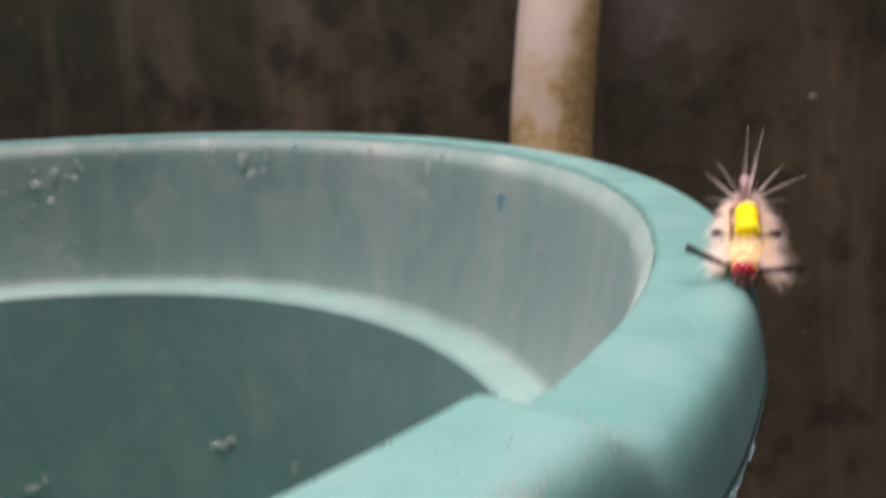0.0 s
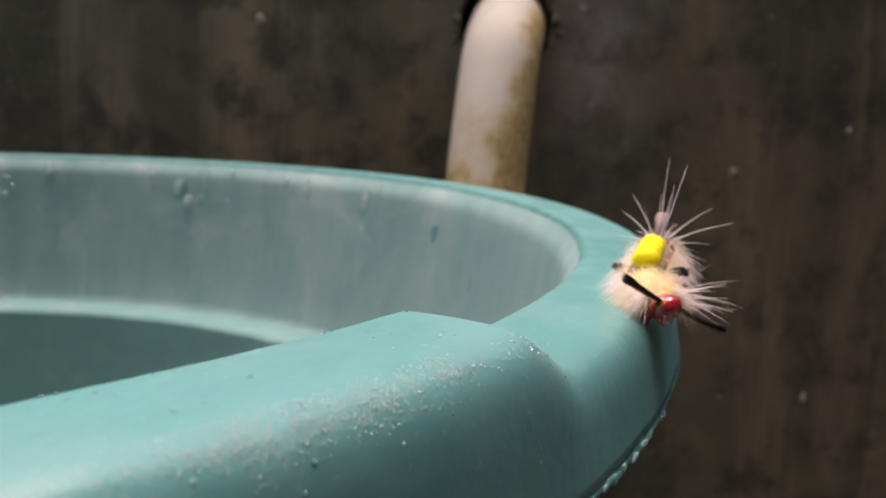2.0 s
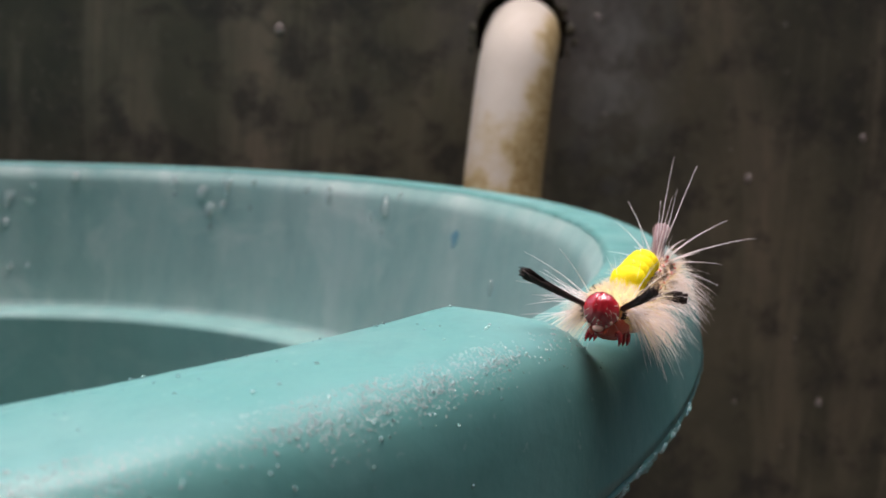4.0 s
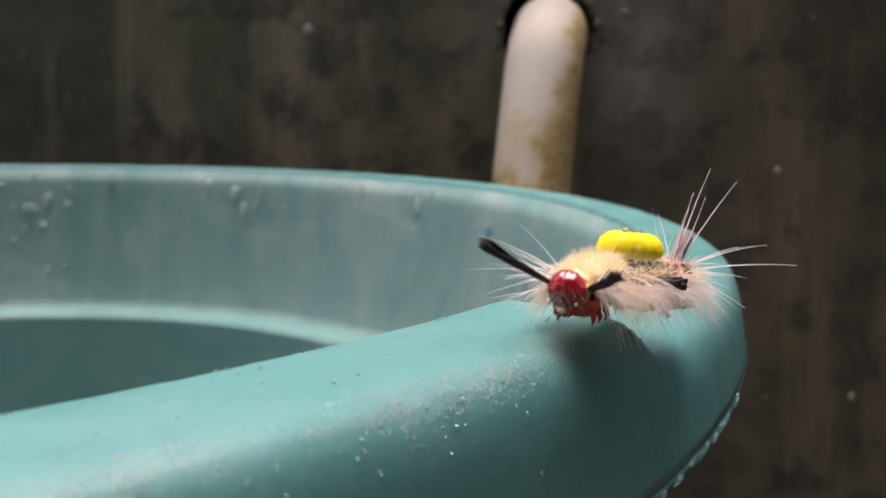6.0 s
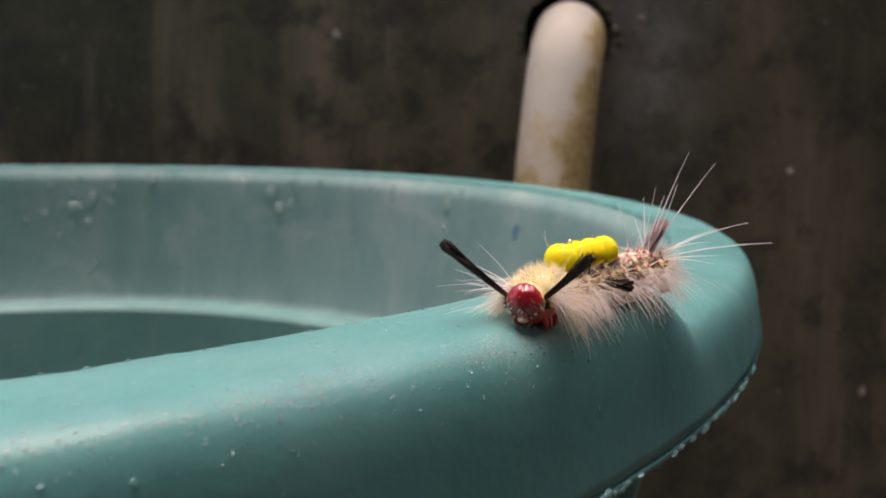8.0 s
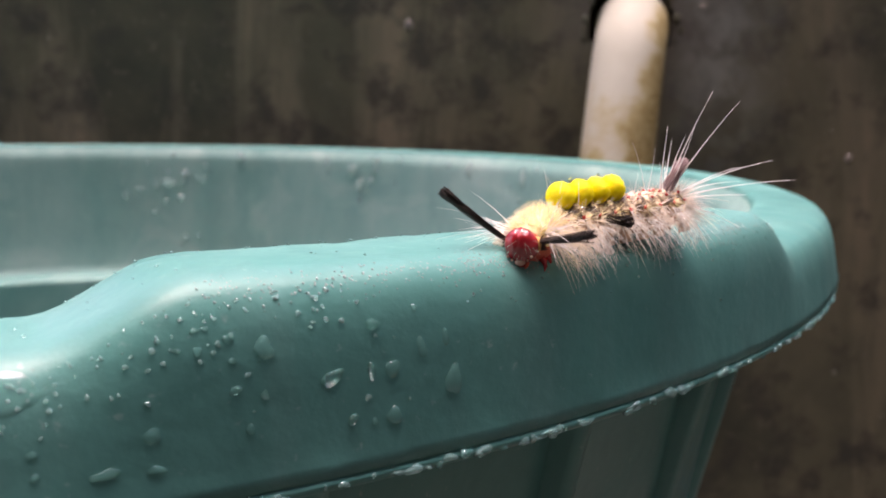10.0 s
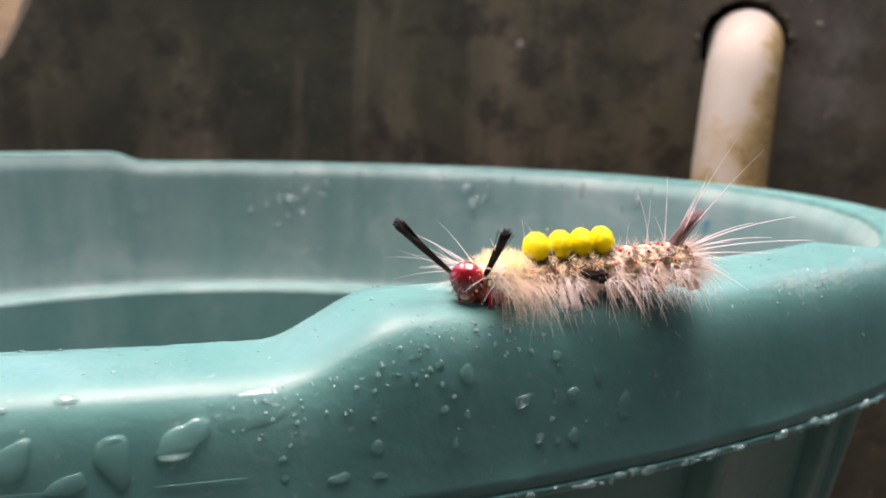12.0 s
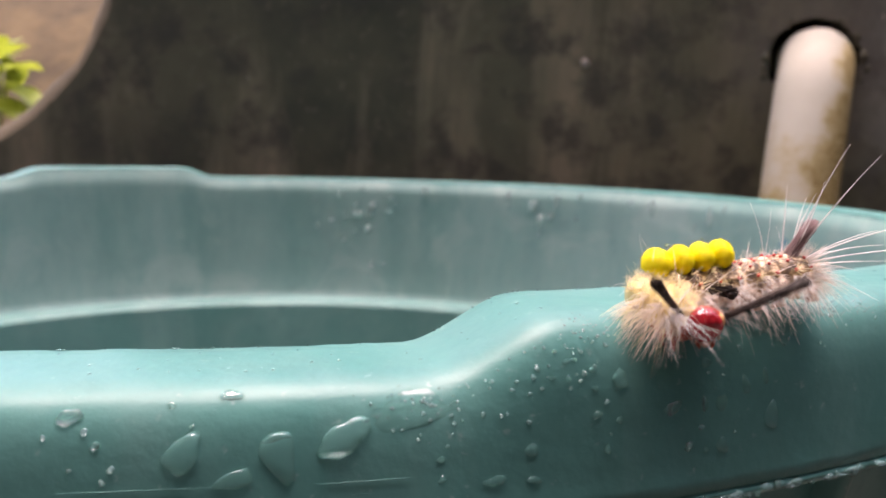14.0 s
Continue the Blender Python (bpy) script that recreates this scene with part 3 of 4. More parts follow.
def skirt_frame(a, z):
    """Pose on the rim's outer face at the angle a and height z; local y is up the face, local z is out of it."""
    h = lug(a)
    prof = [(14.45, 0.01, 0.355), (14.56, 0.0, 0.35), (14.64, -0.017, 0.337), (14.71, -0.042, 0.316), (14.77, -0.074, 0.286), (14.81, -0.108, 0.252), (14.85, -0.159, 0.201), (14.885, -0.225, 0.133), (14.915, -0.307, 0.043), (14.94, -0.4, -0.065), (14.96, -0.503, -0.213), (14.975, -0.6, -0.38), (14.995, -0.71, -0.62), (15.01, -0.81, -0.8)]
    prof = [(r, z, (g - z) / 0.338) for r, z, g in prof]
    pts = [(r, zz + h * w) for r, zz, w in prof]
    i = 0
    while i < len(pts) - 2 and pts[i + 1][1] > z:
        i += 1
    (r0, z0), (r1, z1) = pts[i], pts[i + 1]
    t = min(max((z0 - z) / (z0 - z1), 0), 1)
    r, n2 = r0 + (r1 - r0) * t, Vector((z0 - z1, 0, r1 - r0)).normalized()
    out = Vector((math.cos(radians(a)) * n2.x, math.sin(radians(a)) * n2.x, n2.z))
    side = Vector((-math.sin(radians(a)), math.cos(radians(a)), 0))
    up = out.cross(side)
    m = Matrix((side, up, out)).transposed().to_4x4()
    return Matrix.Translation(rim_place(a, r, z0 + (z1 - z0) * t)) @ m


def inner_frame(a, z):
    prof = [(0.0, 13.80), (-0.16, 13.745), (-0.28, 13.665), (-0.38, 13.615), (-0.50, 13.59), (-0.85, 13.55), (-2.0, 13.42), (-3.2, 13.24), (-4.2, 13.06), (-4.5, 12.14), (-10.0, 11.7), (-20.0, 11.2)]
    i = 0
    while i < len(prof) - 2 and prof[i + 1][0] > z:
        i += 1
    (z0, r0), (z1, r1) = prof[i], prof[i + 1]
    r = r0 + (r1 - r0) * (z - z0) / (z1 - z0)
    out = Vector((-math.cos(radians(a)), -math.sin(radians(a)), 0.15)).normalized()
    side = Vector((math.sin(radians(a)), -math.cos(radians(a)), 0))
    m = Matrix((side, out.cross(side), out)).transposed().to_4x4()
    return Matrix.Translation(rim_place(a, r, z)) @ m


def drops():
    rng = random.Random(11)
    label, group = "clear water drop clinging to the tub's teal plastic", "water drops on the tub"

    def put(me, m, material=WATER):
        me.materials[0] = material
        ob = new("water_drop", me)
        ob.matrix_world = m @ Matrix.Translation((0, 0, -0.15 * max(q.co.z for q in me.vertices)))
        tagged(ob, label, "water drop", group)
    # angle, height, half width, half height, depth, sag, skew
    large = [
        (-75.3, -0.358, 0.114, 0.108, 0.045, 0.3, 0.25), (-73.18, -0.412, 0.093, 0.173, 0.039, -0.5, -0.3), (-71.67, -0.306, 0.143, 0.119, 0.05, 0.45, 0.5), (-74.17, -0.52, 0.099, 0.069, 0.029, 0, 0.6),
        (-77.76, -0.149, 0.068, 0.058, 0.024, 0.2, 0.3), (-64.71, -0.052, 0.061, 0.065, 0.026, 0.55, 0.05), (-63.14, -0.285, 0.076, 0.044, 0.018, 0, 0.5), (-62.12, -0.282, 0.026, 0.059, 0.011, 0.1, 0),
        (-61.57, -0.286, 0.051, 0.068, 0.021, 0.1, 0.1), (-60.74, -0.182, 0.037, 0.077, 0.016, 0.1, -0.1), (-60.03, -0.142, 0.029, 0.061, 0.012, 0.1, 0), (-59.84, -0.422, 0.065, 0.105, 0.027, 0.2, 0.2),
        (-61.56, -0.58, 0.055, 0.065, 0.023, 0.3, 0.1), (-67.15, -0.466, 0.044, 0.054, 0.018, 0.1, 0)]
    # angle, height, half width, half height
    middling = [
        (-62.09, -0.594, 0.026, 0.028), (-62.64, -0.557, 0.034, 0.036), (-65.38, -0.276, 0.036, 0.032), (-65.09, -0.508, 0.028, 0.035), (-64.74, -0.327, 0.028, 0.032), (-65.41, -0.108, 0.027, 0.021),
        (-65.47, 0.015, 0.036, 0.027), (-66.15, -0.036, 0.028, 0.027), (-66.56, -0.022, 0.025, 0.013), (-66.17, 0.076, 0.024, 0.019), (-65.95, 0.082, 0.022, 0.018), (-62.04, -0.001, 0.042, 0.042),
        (-60.86, 0.066, 0.023, 0.027), (-68.09, -0.637, 0.075, 0.033), (-67.1, -0.654, 0.053, 0.027), (-69.43, -0.483, 0.027, 0.024), (-69.4, -0.603, 0.028, 0.024), (-74.25, -0.07, 0.064, 0.044),
        (-75.56, -0.104, 0.028, 0.025), (-77.16, -0.302, 0.026, 0.026)]
    # angle, height, half width
    small = [
        (-62.24, -0.438, 0.02), (-65.1, -0.198, 0.018), (-65.71, -0.005, 0.019), (-65.82, -0.051, 0.015), (-65.73, 0.13, 0.015), (-66.1, -0.092, 0.015), (-63.84, 0.111, 0.019), (-63.52, 0.054, 0.013),
        (-63.58, 0.028, 0.014), (-63.18, 0.063, 0.017), (-62.8, 0.045, 0.018), (-63.22, 0.137, 0.012), (-63.36, 0.188, 0.02), (-62.35, 0.141, 0.015), (-63.06, 0.224, 0.02), (-64.28, 0.208, 0.019),
        (-61.88, 0.162, 0.01), (-65.37, 0.184, 0.014), (-65.04, 0.169, 0.012), (-64.88, 0.212, 0.014), (-61.14, -0.496, 0.013), (-69.07, -0.277, 0.017), (-68.35, -0.228, 0.017), (-67.59, -0.086, 0.016),
        (-67.16, -0.112, 0.014), (-67.05, -0.014, 0.02), (-66.93, 0.036, 0.017), (-67.21, -0.287, 0.019), (-76.82, -0.437, 0.023), (-77.0, -0.504, 0.019), (-78.27, -0.252, 0.016), (-77.41, -0.226, 0.023)]
    for i, (a, z, w, h, deep, sag, skew) in enumerate(large):
        put(drop_mesh("water_drop", i, w * U, h * U, 0.9 * deep * U, sag, skew, 0.9), skirt_frame(a, z))
    for i, (a, z, w, h) in enumerate(middling):
        put(drop_mesh("water_drop", 30 + i, w * U, h * U, 0.55 * min(w, h) * U, 0.15, 0.1), skirt_frame(a, z))
    for i, (a, z, w) in enumerate(small):
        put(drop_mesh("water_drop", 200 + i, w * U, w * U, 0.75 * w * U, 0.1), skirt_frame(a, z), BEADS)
    tiny = [drop_mesh("water_drop", 300 + i, 0.017 * U, 0.017 * U, 0.013 * U, 0.1) for i in range(6)]
    for i in range(60):
        a = rng.choice((rng.gauss(-65.5, 1.4), rng.uniform(-80, -44), rng.uniform(-60, -40), rng.gauss(-70.0, 0.9)))
        z = lug(a) - 0.06 - abs(rng.gauss(0, 0.25))
        if z > -0.72:
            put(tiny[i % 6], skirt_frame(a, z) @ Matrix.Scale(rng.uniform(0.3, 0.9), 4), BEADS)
    # a thin sheet of water that has crept over the shoulder where the grip rises
    v, f = [], []
    seg, rings = 64, 9
    for i in range(rings + 1):
        t = i / rings
        for k in range(seg):
            c, q = math.cos(2 * math.pi * k / seg), math.sin(2 * math.pi * k / seg)
            e = t * (1 + t * (0.16 * noise.noise((c * 2, q * 2, 3)) + 0.13 * noise.noise((c * 7, q * 7, 5))))
            a = -70.0 + 1.2 * e * c
            z = -0.17 + e * (0.09 if q > 0 else 0.12) * q + 0.075 * e * c * max(0.0, -q)
            lift = 0.013 * (0.35 + 0.65 * t * max(0.0, -q)) * (1 + 0.6 * noise.noise((a * 3, z * 20, 1))) * (1 - t ** 4) ** 0.7 - 0.002
            v.append((skirt_frame(a, z) @ Matrix.Translation((0, 0, lift * U))).translation)
    for i in range(rings):
        for k in range(seg):
            a, b = i * seg + k, i * seg + (k + 1) % seg
            f.append((a, a + seg, b + seg, b) if i else (a, a + seg, b + seg))
    film = raw("water_film", v, f, WATER, None)
    tagged(film, "thin uneven sheet of water on the tub's shoulder", "water film")
    # fine beads on the top of the near grip, along its inner edge and over its front corner
    v, f = [], []
    src = tiny[0]
    for i in range(300):
        size = rng.uniform(0.25, 0.8)
        if i < 150:
            a = rng.uniform(-80, -38)
            r = 13.9 + 0.02 * rng.random() if i % 2 else rng.uniform(14.0, 14.6)
            m = Matrix.Translation(rim_place(a, r, lug(a) + 0.026))
        else:
            a = rng.choice((rng.gauss(-69.8, 0.7), rng.gauss(-66, 2.2), rng.gauss(-51, 5)))
            m = skirt_frame(a, lug(a) - 0.08 - abs(rng.gauss(0, 0.10)))
        m = m @ Matrix.Scale(size, 4)
        o = len(v)
        v += [m @ q.co for q in src.vertices]
        f += [tuple(o + k for k in p.vertices) for p in src.polygons]
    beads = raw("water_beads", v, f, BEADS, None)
    tagged(beads, "fine water beads scattered over the tub's rim", "water beads", "", "stuff")
    # the finest mist along the shoulder of the near grip
    v, f = [], []
    for i in range(2800):
        if i % 4 == 1:
            a, down, size = rng.uniform(-52, -46), abs(rng.gauss(0.08, 0.06)), rng.uniform(0.2, 0.46)
        elif i % 4:
            a, down, size = rng.uniform(-59, -45.5), abs(rng.gauss(0.05, 0.032)), rng.uniform(0.16, 0.40)
        else:
            a, down, size = rng.uniform(-66, -42), abs(rng.gauss(0.07, 0.04)), rng.uniform(0.2, 0.6)
        m = skirt_frame(a, lug(a) - down) @ Matrix.Scale(size, 4)
        o = len(v)
        v += [m @ q.co for q in src.vertices]
        f += [tuple(o + k for k in p.vertices) for p in src.polygons]
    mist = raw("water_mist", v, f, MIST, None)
    tagged(mist, "finest water beads misting the tub's shoulder", "water beads", "", "stuff")
    # drops on the inside of the far rim
    far = [(90.4, -1.26, 0.20, 0.13), (88.2, -1.01, 0.10, 0.13), (88.6, -1.79, 0.12, 0.10), (88.0, -3.14, 0.08, 0.12), (92.4, -2.26, 0.08, 0.08), (94.4, -1.52, 0.1, 0.09), (85.4, -1.14, 0.09, 0.09), (66.3, -0.48, 0.1, 0.12),
           (62.3, -0.73, 0.15, 0.15), (58.5, -0.56, 0.09, 0.18), (60.9, -1.18, 0.12, 0.22), (59.2, -1.05, 0.08, 0.15), (42.8, -0.51, 0.09, 0.24), (46.3, -0.43, 0.08, 0.09), (33.1, -0.65, 0.10, 0.26), (79.8, -0.41, 0.13, 0.13), (11.5, -1.85, 0.05, 0.16)]
    for _ in range(32):
        c = rng.choice(far[:15])
        far.append((c[0] + rng.gauss(0, 1.8), min(c[1] + rng.gauss(0, 0.5), -0.35), rng.uniform(0.04, 0.08), rng.uniform(0.05, 0.12)))
    for i, (a, z, w, h) in enumerate(far):
        put(drop_mesh("water_drop", 400 + i, 1.2 * w * U, 1.25 * h * U, min(w, h) * U, 0.25), inner_frame(a, z), SKY_PALED)
    # drops low on the inside of the tub
    for i, (a, z, w, h) in enumerate(((65.2, -9.0, 0.20, 0.10), (62.9, -8.8, 0.13, 0.09), (51.6, -9.25, 0.08, 0.12), (94.6, -10.35, 0.16, 0.10), (92.5, -10.1, 0.09, 0.08), (64.0, -9.15, 0.08, 0.06))):
        put(drop_mesh("water_drop", 700 + i, 1.6 * w * U, 1.6 * h * U, h * U, 0.2), inner_frame(a, z), SKY_PALED)
    # drops that hang along the bottom of the rim's skirt
    for i in range(110):
        a = rng.uniform(-70, -32)
        m = Matrix.Translation(rim_place(a, 15.015, -0.925 - 0.04 * rng.random())) @ pose(0, 0, 0, 90, 0, a + 90)
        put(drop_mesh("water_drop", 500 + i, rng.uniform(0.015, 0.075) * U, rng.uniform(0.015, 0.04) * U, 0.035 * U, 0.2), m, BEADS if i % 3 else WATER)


def paint_mark():
    me = drop_mesh("paint_mark", 5, 0.17 * U, 0.21 * U, 0.010 * U, -0.7, 0.3)
    me.materials.clear()
    me.materials.append(BLUE)
    ob = new("paint_mark", me)
    ob.matrix_world = inner_frame(20.1, -1.06)
    tagged(ob, "small blue paint smear on the tub's inner wall", "paint mark")


# ---- the caterpillar (forward is +x, its left is +y) ----
def girth(x):
    """Half width of the abdomen in millimetres, swollen at every segment."""
    k = 1.0 + 0.07 * math.cos((x - 0.2) * 2 * math.pi / 1.75)
    return k * (1.95 if x > -8.3 else 1.95 * math.sqrt(max(0.03, 1 - ((-8.3 - x) / 3.1) ** 2)))


def hair_pencil(parent, side, rng):
    """A brush of stiff black hairs along +x: a thin stalk that flares to a ragged tip."""
    st = Strands()
    for _ in range(120):
        q = Vector((0, rng.gauss(0, 1), rng.gauss(0, 1)))
        st.add(q * 0.07 * MM, Vector((1, 0, 0)) + q * 0.016, rng.triangular(3.6, 5.6, 4.9) * MM, 0.030 * MM, (0, 0, 0.03), 5, 0.2)
    for _ in range(190):
        q = Vector((0, rng.gauss(0, 1), rng.gauss(0, 1)))
        o = rng.uniform(2.6, 4.3)
        st.add(Vector((o, 0, 0.03 * o * o / 6)) * MM + q * 0.075 * MM, Vector((1, 0, 0.06)) + q * 0.034, (rng.uniform(6.1, 6.9) - o) * MM, 0.032 * MM, (0, 0, 0), 3, 0.25)
    p = st.build("hair_pencil", BLACK, parent, "long black hair pencil with a flared ragged tip")
    p.location = Vector((-0.55, side * 1.32, 0.15)) * MM
    return p


def abdomen(root):
    xs = [4.9 - 0.2 * i for i in range(82)]
    v, seg = [], 28
    for x in xs:
        r = girth(x) * (1 if x < 4.2 else 0.9)
        for s in range(seg):
            a = 2 * math.pi * s / seg
            k = 1 + 0.05 * noise.noise((x * 1.1, 3 * math.cos(a), 3 * math.sin(a)))
            v.append((x * MM, r * k * 0.98 * math.cos(a) * MM, (2.3 + r * k * 0.90 * math.sin(a)) * MM))
    f = grid_faces(len(xs), seg, False, True) + [tuple(reversed(range(seg))), tuple(range((len(xs) - 1) * seg, len(xs) * seg))]
    raw("abdomen", v, [tuple(reversed(q)) for q in f], SKIN, root)


def yellow_tufts(root, rng):
    for i, x in enumerate((2.95, 0.85, -1.0, -2.75)):
        size = (0.98, 1.42, 1.34) if i else (1.14, 1.52, 1.36)
        bm = bmesh.new()
        vs = blob(bm, (0, 0, 0), tuple(q * MM for q in size), 26, 18)
        for q in vs:
            d = q.co / MM
            low = smooth01(-d.z / size[2])
            d.x *= 1 - 0.35 * low
            d.y *= 1 - 0.30 * low
            q.co = d * MM * (1 + 0.05 * noise.noise(d * 2.6 + Vector((3 * i, 0, 0))))
        t = part("yellow_tuft", bm, YCORE, root)
        t.location = (x * MM, 0, 4.72 * MM)
        st = Strands()
        for _ in range(1000):
            u, w = rng.uniform(-0.35, 1), rng.uniform(0, 6.283)
            q = math.sqrt(1 - u * u)
            d = Vector((q * math.cos(w), q * math.sin(w), u))
            st.add(Vector([d[k] * size[k] * 0.86 * MM for k in range(3)]), d + Vector((rng.gauss(0, 0.12), rng.gauss(0, 0.12), 0.45)), rng.uniform(0.20, 0.32) * MM, 0.034 * MM, (0, 0, 0), 2)
        st.build("bristles", YELLOW, t, "", "stuff")


def star(st, hub, out, count, length, spread, thick, rng, droop=0.0):
    """Hairs that radiate from one wart about the way out."""
    out = Vector(out).normalized()
    for _ in range(count):
        d = out + Vector((rng.gauss(0, spread), rng.gauss(0, spread), rng.gauss(0, spread)))
        if d.dot(out) < 0.1:
            continue
        ln = length * rng.uniform(0.6, 1.2)
        if d.z < 0:
            ln = min(ln, (hub.z + 2.0) / max(0.15, -d.normalized().z + 0.2))
        st.add((hub + d * 0.06) * MM, d, ln * MM, thick * rng.uniform(0.8, 1.25) * MM, (rng.gauss(0, 0.04), 0, -droop), 4)


def abdomen_hair(root, rng):
    cream, gold, white = Strands(), Strands(), Strands()
    for i in range(9):
        x = 3.7 - 1.75 * i
        r = girth(x)
        for side in (1, -1):
            # low fringe that hangs over the rim, then two rows of stars
            for y, z, lift, n, ln, sp in ((0.99, 1.95, -0.2, 22, 3.4, 0.36), (0.95, 2.7, 0.12, 12, 2.4, 0.40)):
                for _ in range(2):
                    hub = Vector((x + rng.gauss(0, 0.45), side * r * y, z + rng.gauss(0, 0.1)))
                    star(white if rng.random() < 0.35 else cream, hub, (rng.gauss(0.0, 0.18), side, lift), n // 2, ln, sp, 0.038, rng, 0.50)
            hub = Vector((x, side * r * 0.86, 3.0))
            star(gold if x > -1 or i % 2 else cream, hub, (0, side, 0.35), 15, 1.7, 0.5, 0.027, rng, 0.1)
            hub = Vector((x + 0.3, side * r * 0.55, 3.75))
            star(gold if x > -3 else cream, hub, (-0.1, side * 0.75, 0.75), 8, 1.1, 0.45, 0.024, rng)
            for z, y, s in ((3.0, 0.86, 0.19), (3.72, 0.55, 0.15)):
                if z > 3.5 and x > -3.5:
                    continue
                bm = bmesh.new()
                blob(bm, (0, 0, 0), (s * MM, s * MM, s * MM), 10, 7)
                p = part("wart", bm, WART, root)
                p.location = Vector((x + (0.3 if z > 3.5 else 0), side * (r * y + 0.03), z + 0.06)) * MM
    # rows of red dots along the back, behind the tufts
    for x in (-4.3, -5.6, -6.9, -8.1):
        for y in (0.42, -0.42):
            bm = bmesh.new()
            blob(bm, (0, 0, 0), (0.17 * MM, 0.17 * MM, 0.17 * MM), 10, 7)
            p = part("wart", bm, WART, root)
            p.location = Vector((x, y, 2.3 + 0.9 * girth(x) * 0.98)) * MM
            star(cream, Vector((x, y, 4.0)), (-0.2, y, 1), 5, 0.9, 0.4, 0.022, rng)
    # rounded rear, all pale down
    for _ in range(260):
        a = rng.uniform(0, 6.28)
        c = Vector((-10.5 + rng.gauss(0, 0.4), 1.2 * math.cos(a), 2.3 + 1.2 * math.sin(a)))
        d = Vector((-0.8 + rng.gauss(0, 0.35), math.cos(a), math.sin(a) * 0.9))
        cream.add(c * MM, d, rng.uniform(1.0, 2.3) * MM, 0.030 * MM, (0, 0, -0.1), 4)
    for y in (1.1, 0.6, 0.0, -0.6, -1.1):
        star(cream, Vector((-11.0, y, 1.9)), (-1, y, 0.0), 16, 2.4, 0.4, 0.034, rng, 0.4)
        star(white, Vector((-10.6, y * 1.4, 2.4)), (-0.8, y * 1.4, 0.1), 8, 3.2, 0.4, 0.04, rng, 0.4)
    cream.build("cream_fur", CREAM, root, "", "stuff")
    gold.build("golden_fur", GOLD, root, "", "stuff")
    # long pale hairs on the rear: root along the body, way, length, sag
    for x, d, ln, sag in ((-9.3, (-0.51, 0.00, 0.86), 11.4, 0.06), (-9.5, (-0.59, 0.20, 0.78), 11.4, 0.06), (-9.9, (-0.70, 0.48, 0.42), 9.6, 0.10), (-10.1, (-0.70, 0.64, 0.23), 9.8, 0.06),
                          (-9.6, (-0.55, -0.42, 0.72), 7.8, 0.10), (-9.9, (-0.60, -0.60, 0.48), 7.4, 0.10), (-8.3, (-0.05, 0.15, 1.0), 5.2, -0.1), (-9.2, (-0.45, -0.05, 0.9), 6.0, 0.05),
                          (-9.3, (-0.50, 0.18, 0.85), 6.2, -0.08), (-10.4, (-0.85, 0.45, 0.05), 6.6, 0.05), (-10.4, (-0.90, -0.40, 0.10), 6.8, 0.08), (-10.2, (-0.55, 0.75, -0.25), 5.4, 0.10),
                          (-10.5, (-0.95, 0.15, 0.28), 7.2, 0.12), (-10.0, (-0.35, 0.85, 0.15), 4.6, 0.10), (-9.9, (-0.30, -0.90, 0.20), 5.0, 0.10), (-10.0, (-0.62, 0.55, 0.50), 7.0, 0.12)):
        white.add(Vector((x, d[1] * 1.2, 3.0 + d[2])) * MM, d, ln * MM, 0.085 * MM, (rng.gauss(0, 0.06), rng.gauss(0, 0.06), -1.6 * sag), 9)
    for x, y, ln in ((-6.4, 0.6, 4.2), (-7.2, -0.6, 4.6), (-4.6, 0.8, 2.2), (1.9, 1.0, 2.4), (2.2, -0.9, 3.0), (3.6, -0.5, 3.2), (3.9, 0.6, 2.6), (-8.0, 0.9, 3.0)):
        white.add(Vector((x, y, 4.0)) * MM, (rng.gauss(0, 0.12), y * 0.35, 1.0), ln * MM, 0.045 * MM, (rng.gauss(0.05, 0.12), 0, 0), 6)
    for x in (3.5, 2.6, 1.7, 0.2, -2.0, -3.6, -5.0, -7.0, -9.0):
        for s in (1, -1):
            white.add(Vector((x, s * 1.9, 2.0)) * MM, (rng.gauss(-0.1, 0.25), s, -0.30), rng.uniform(3.0, 4.4) * MM, 0.048 * MM, (0, 0, -0.38), 7)
    white.build("long_white_hairs", WHITE, root, "", "stuff")


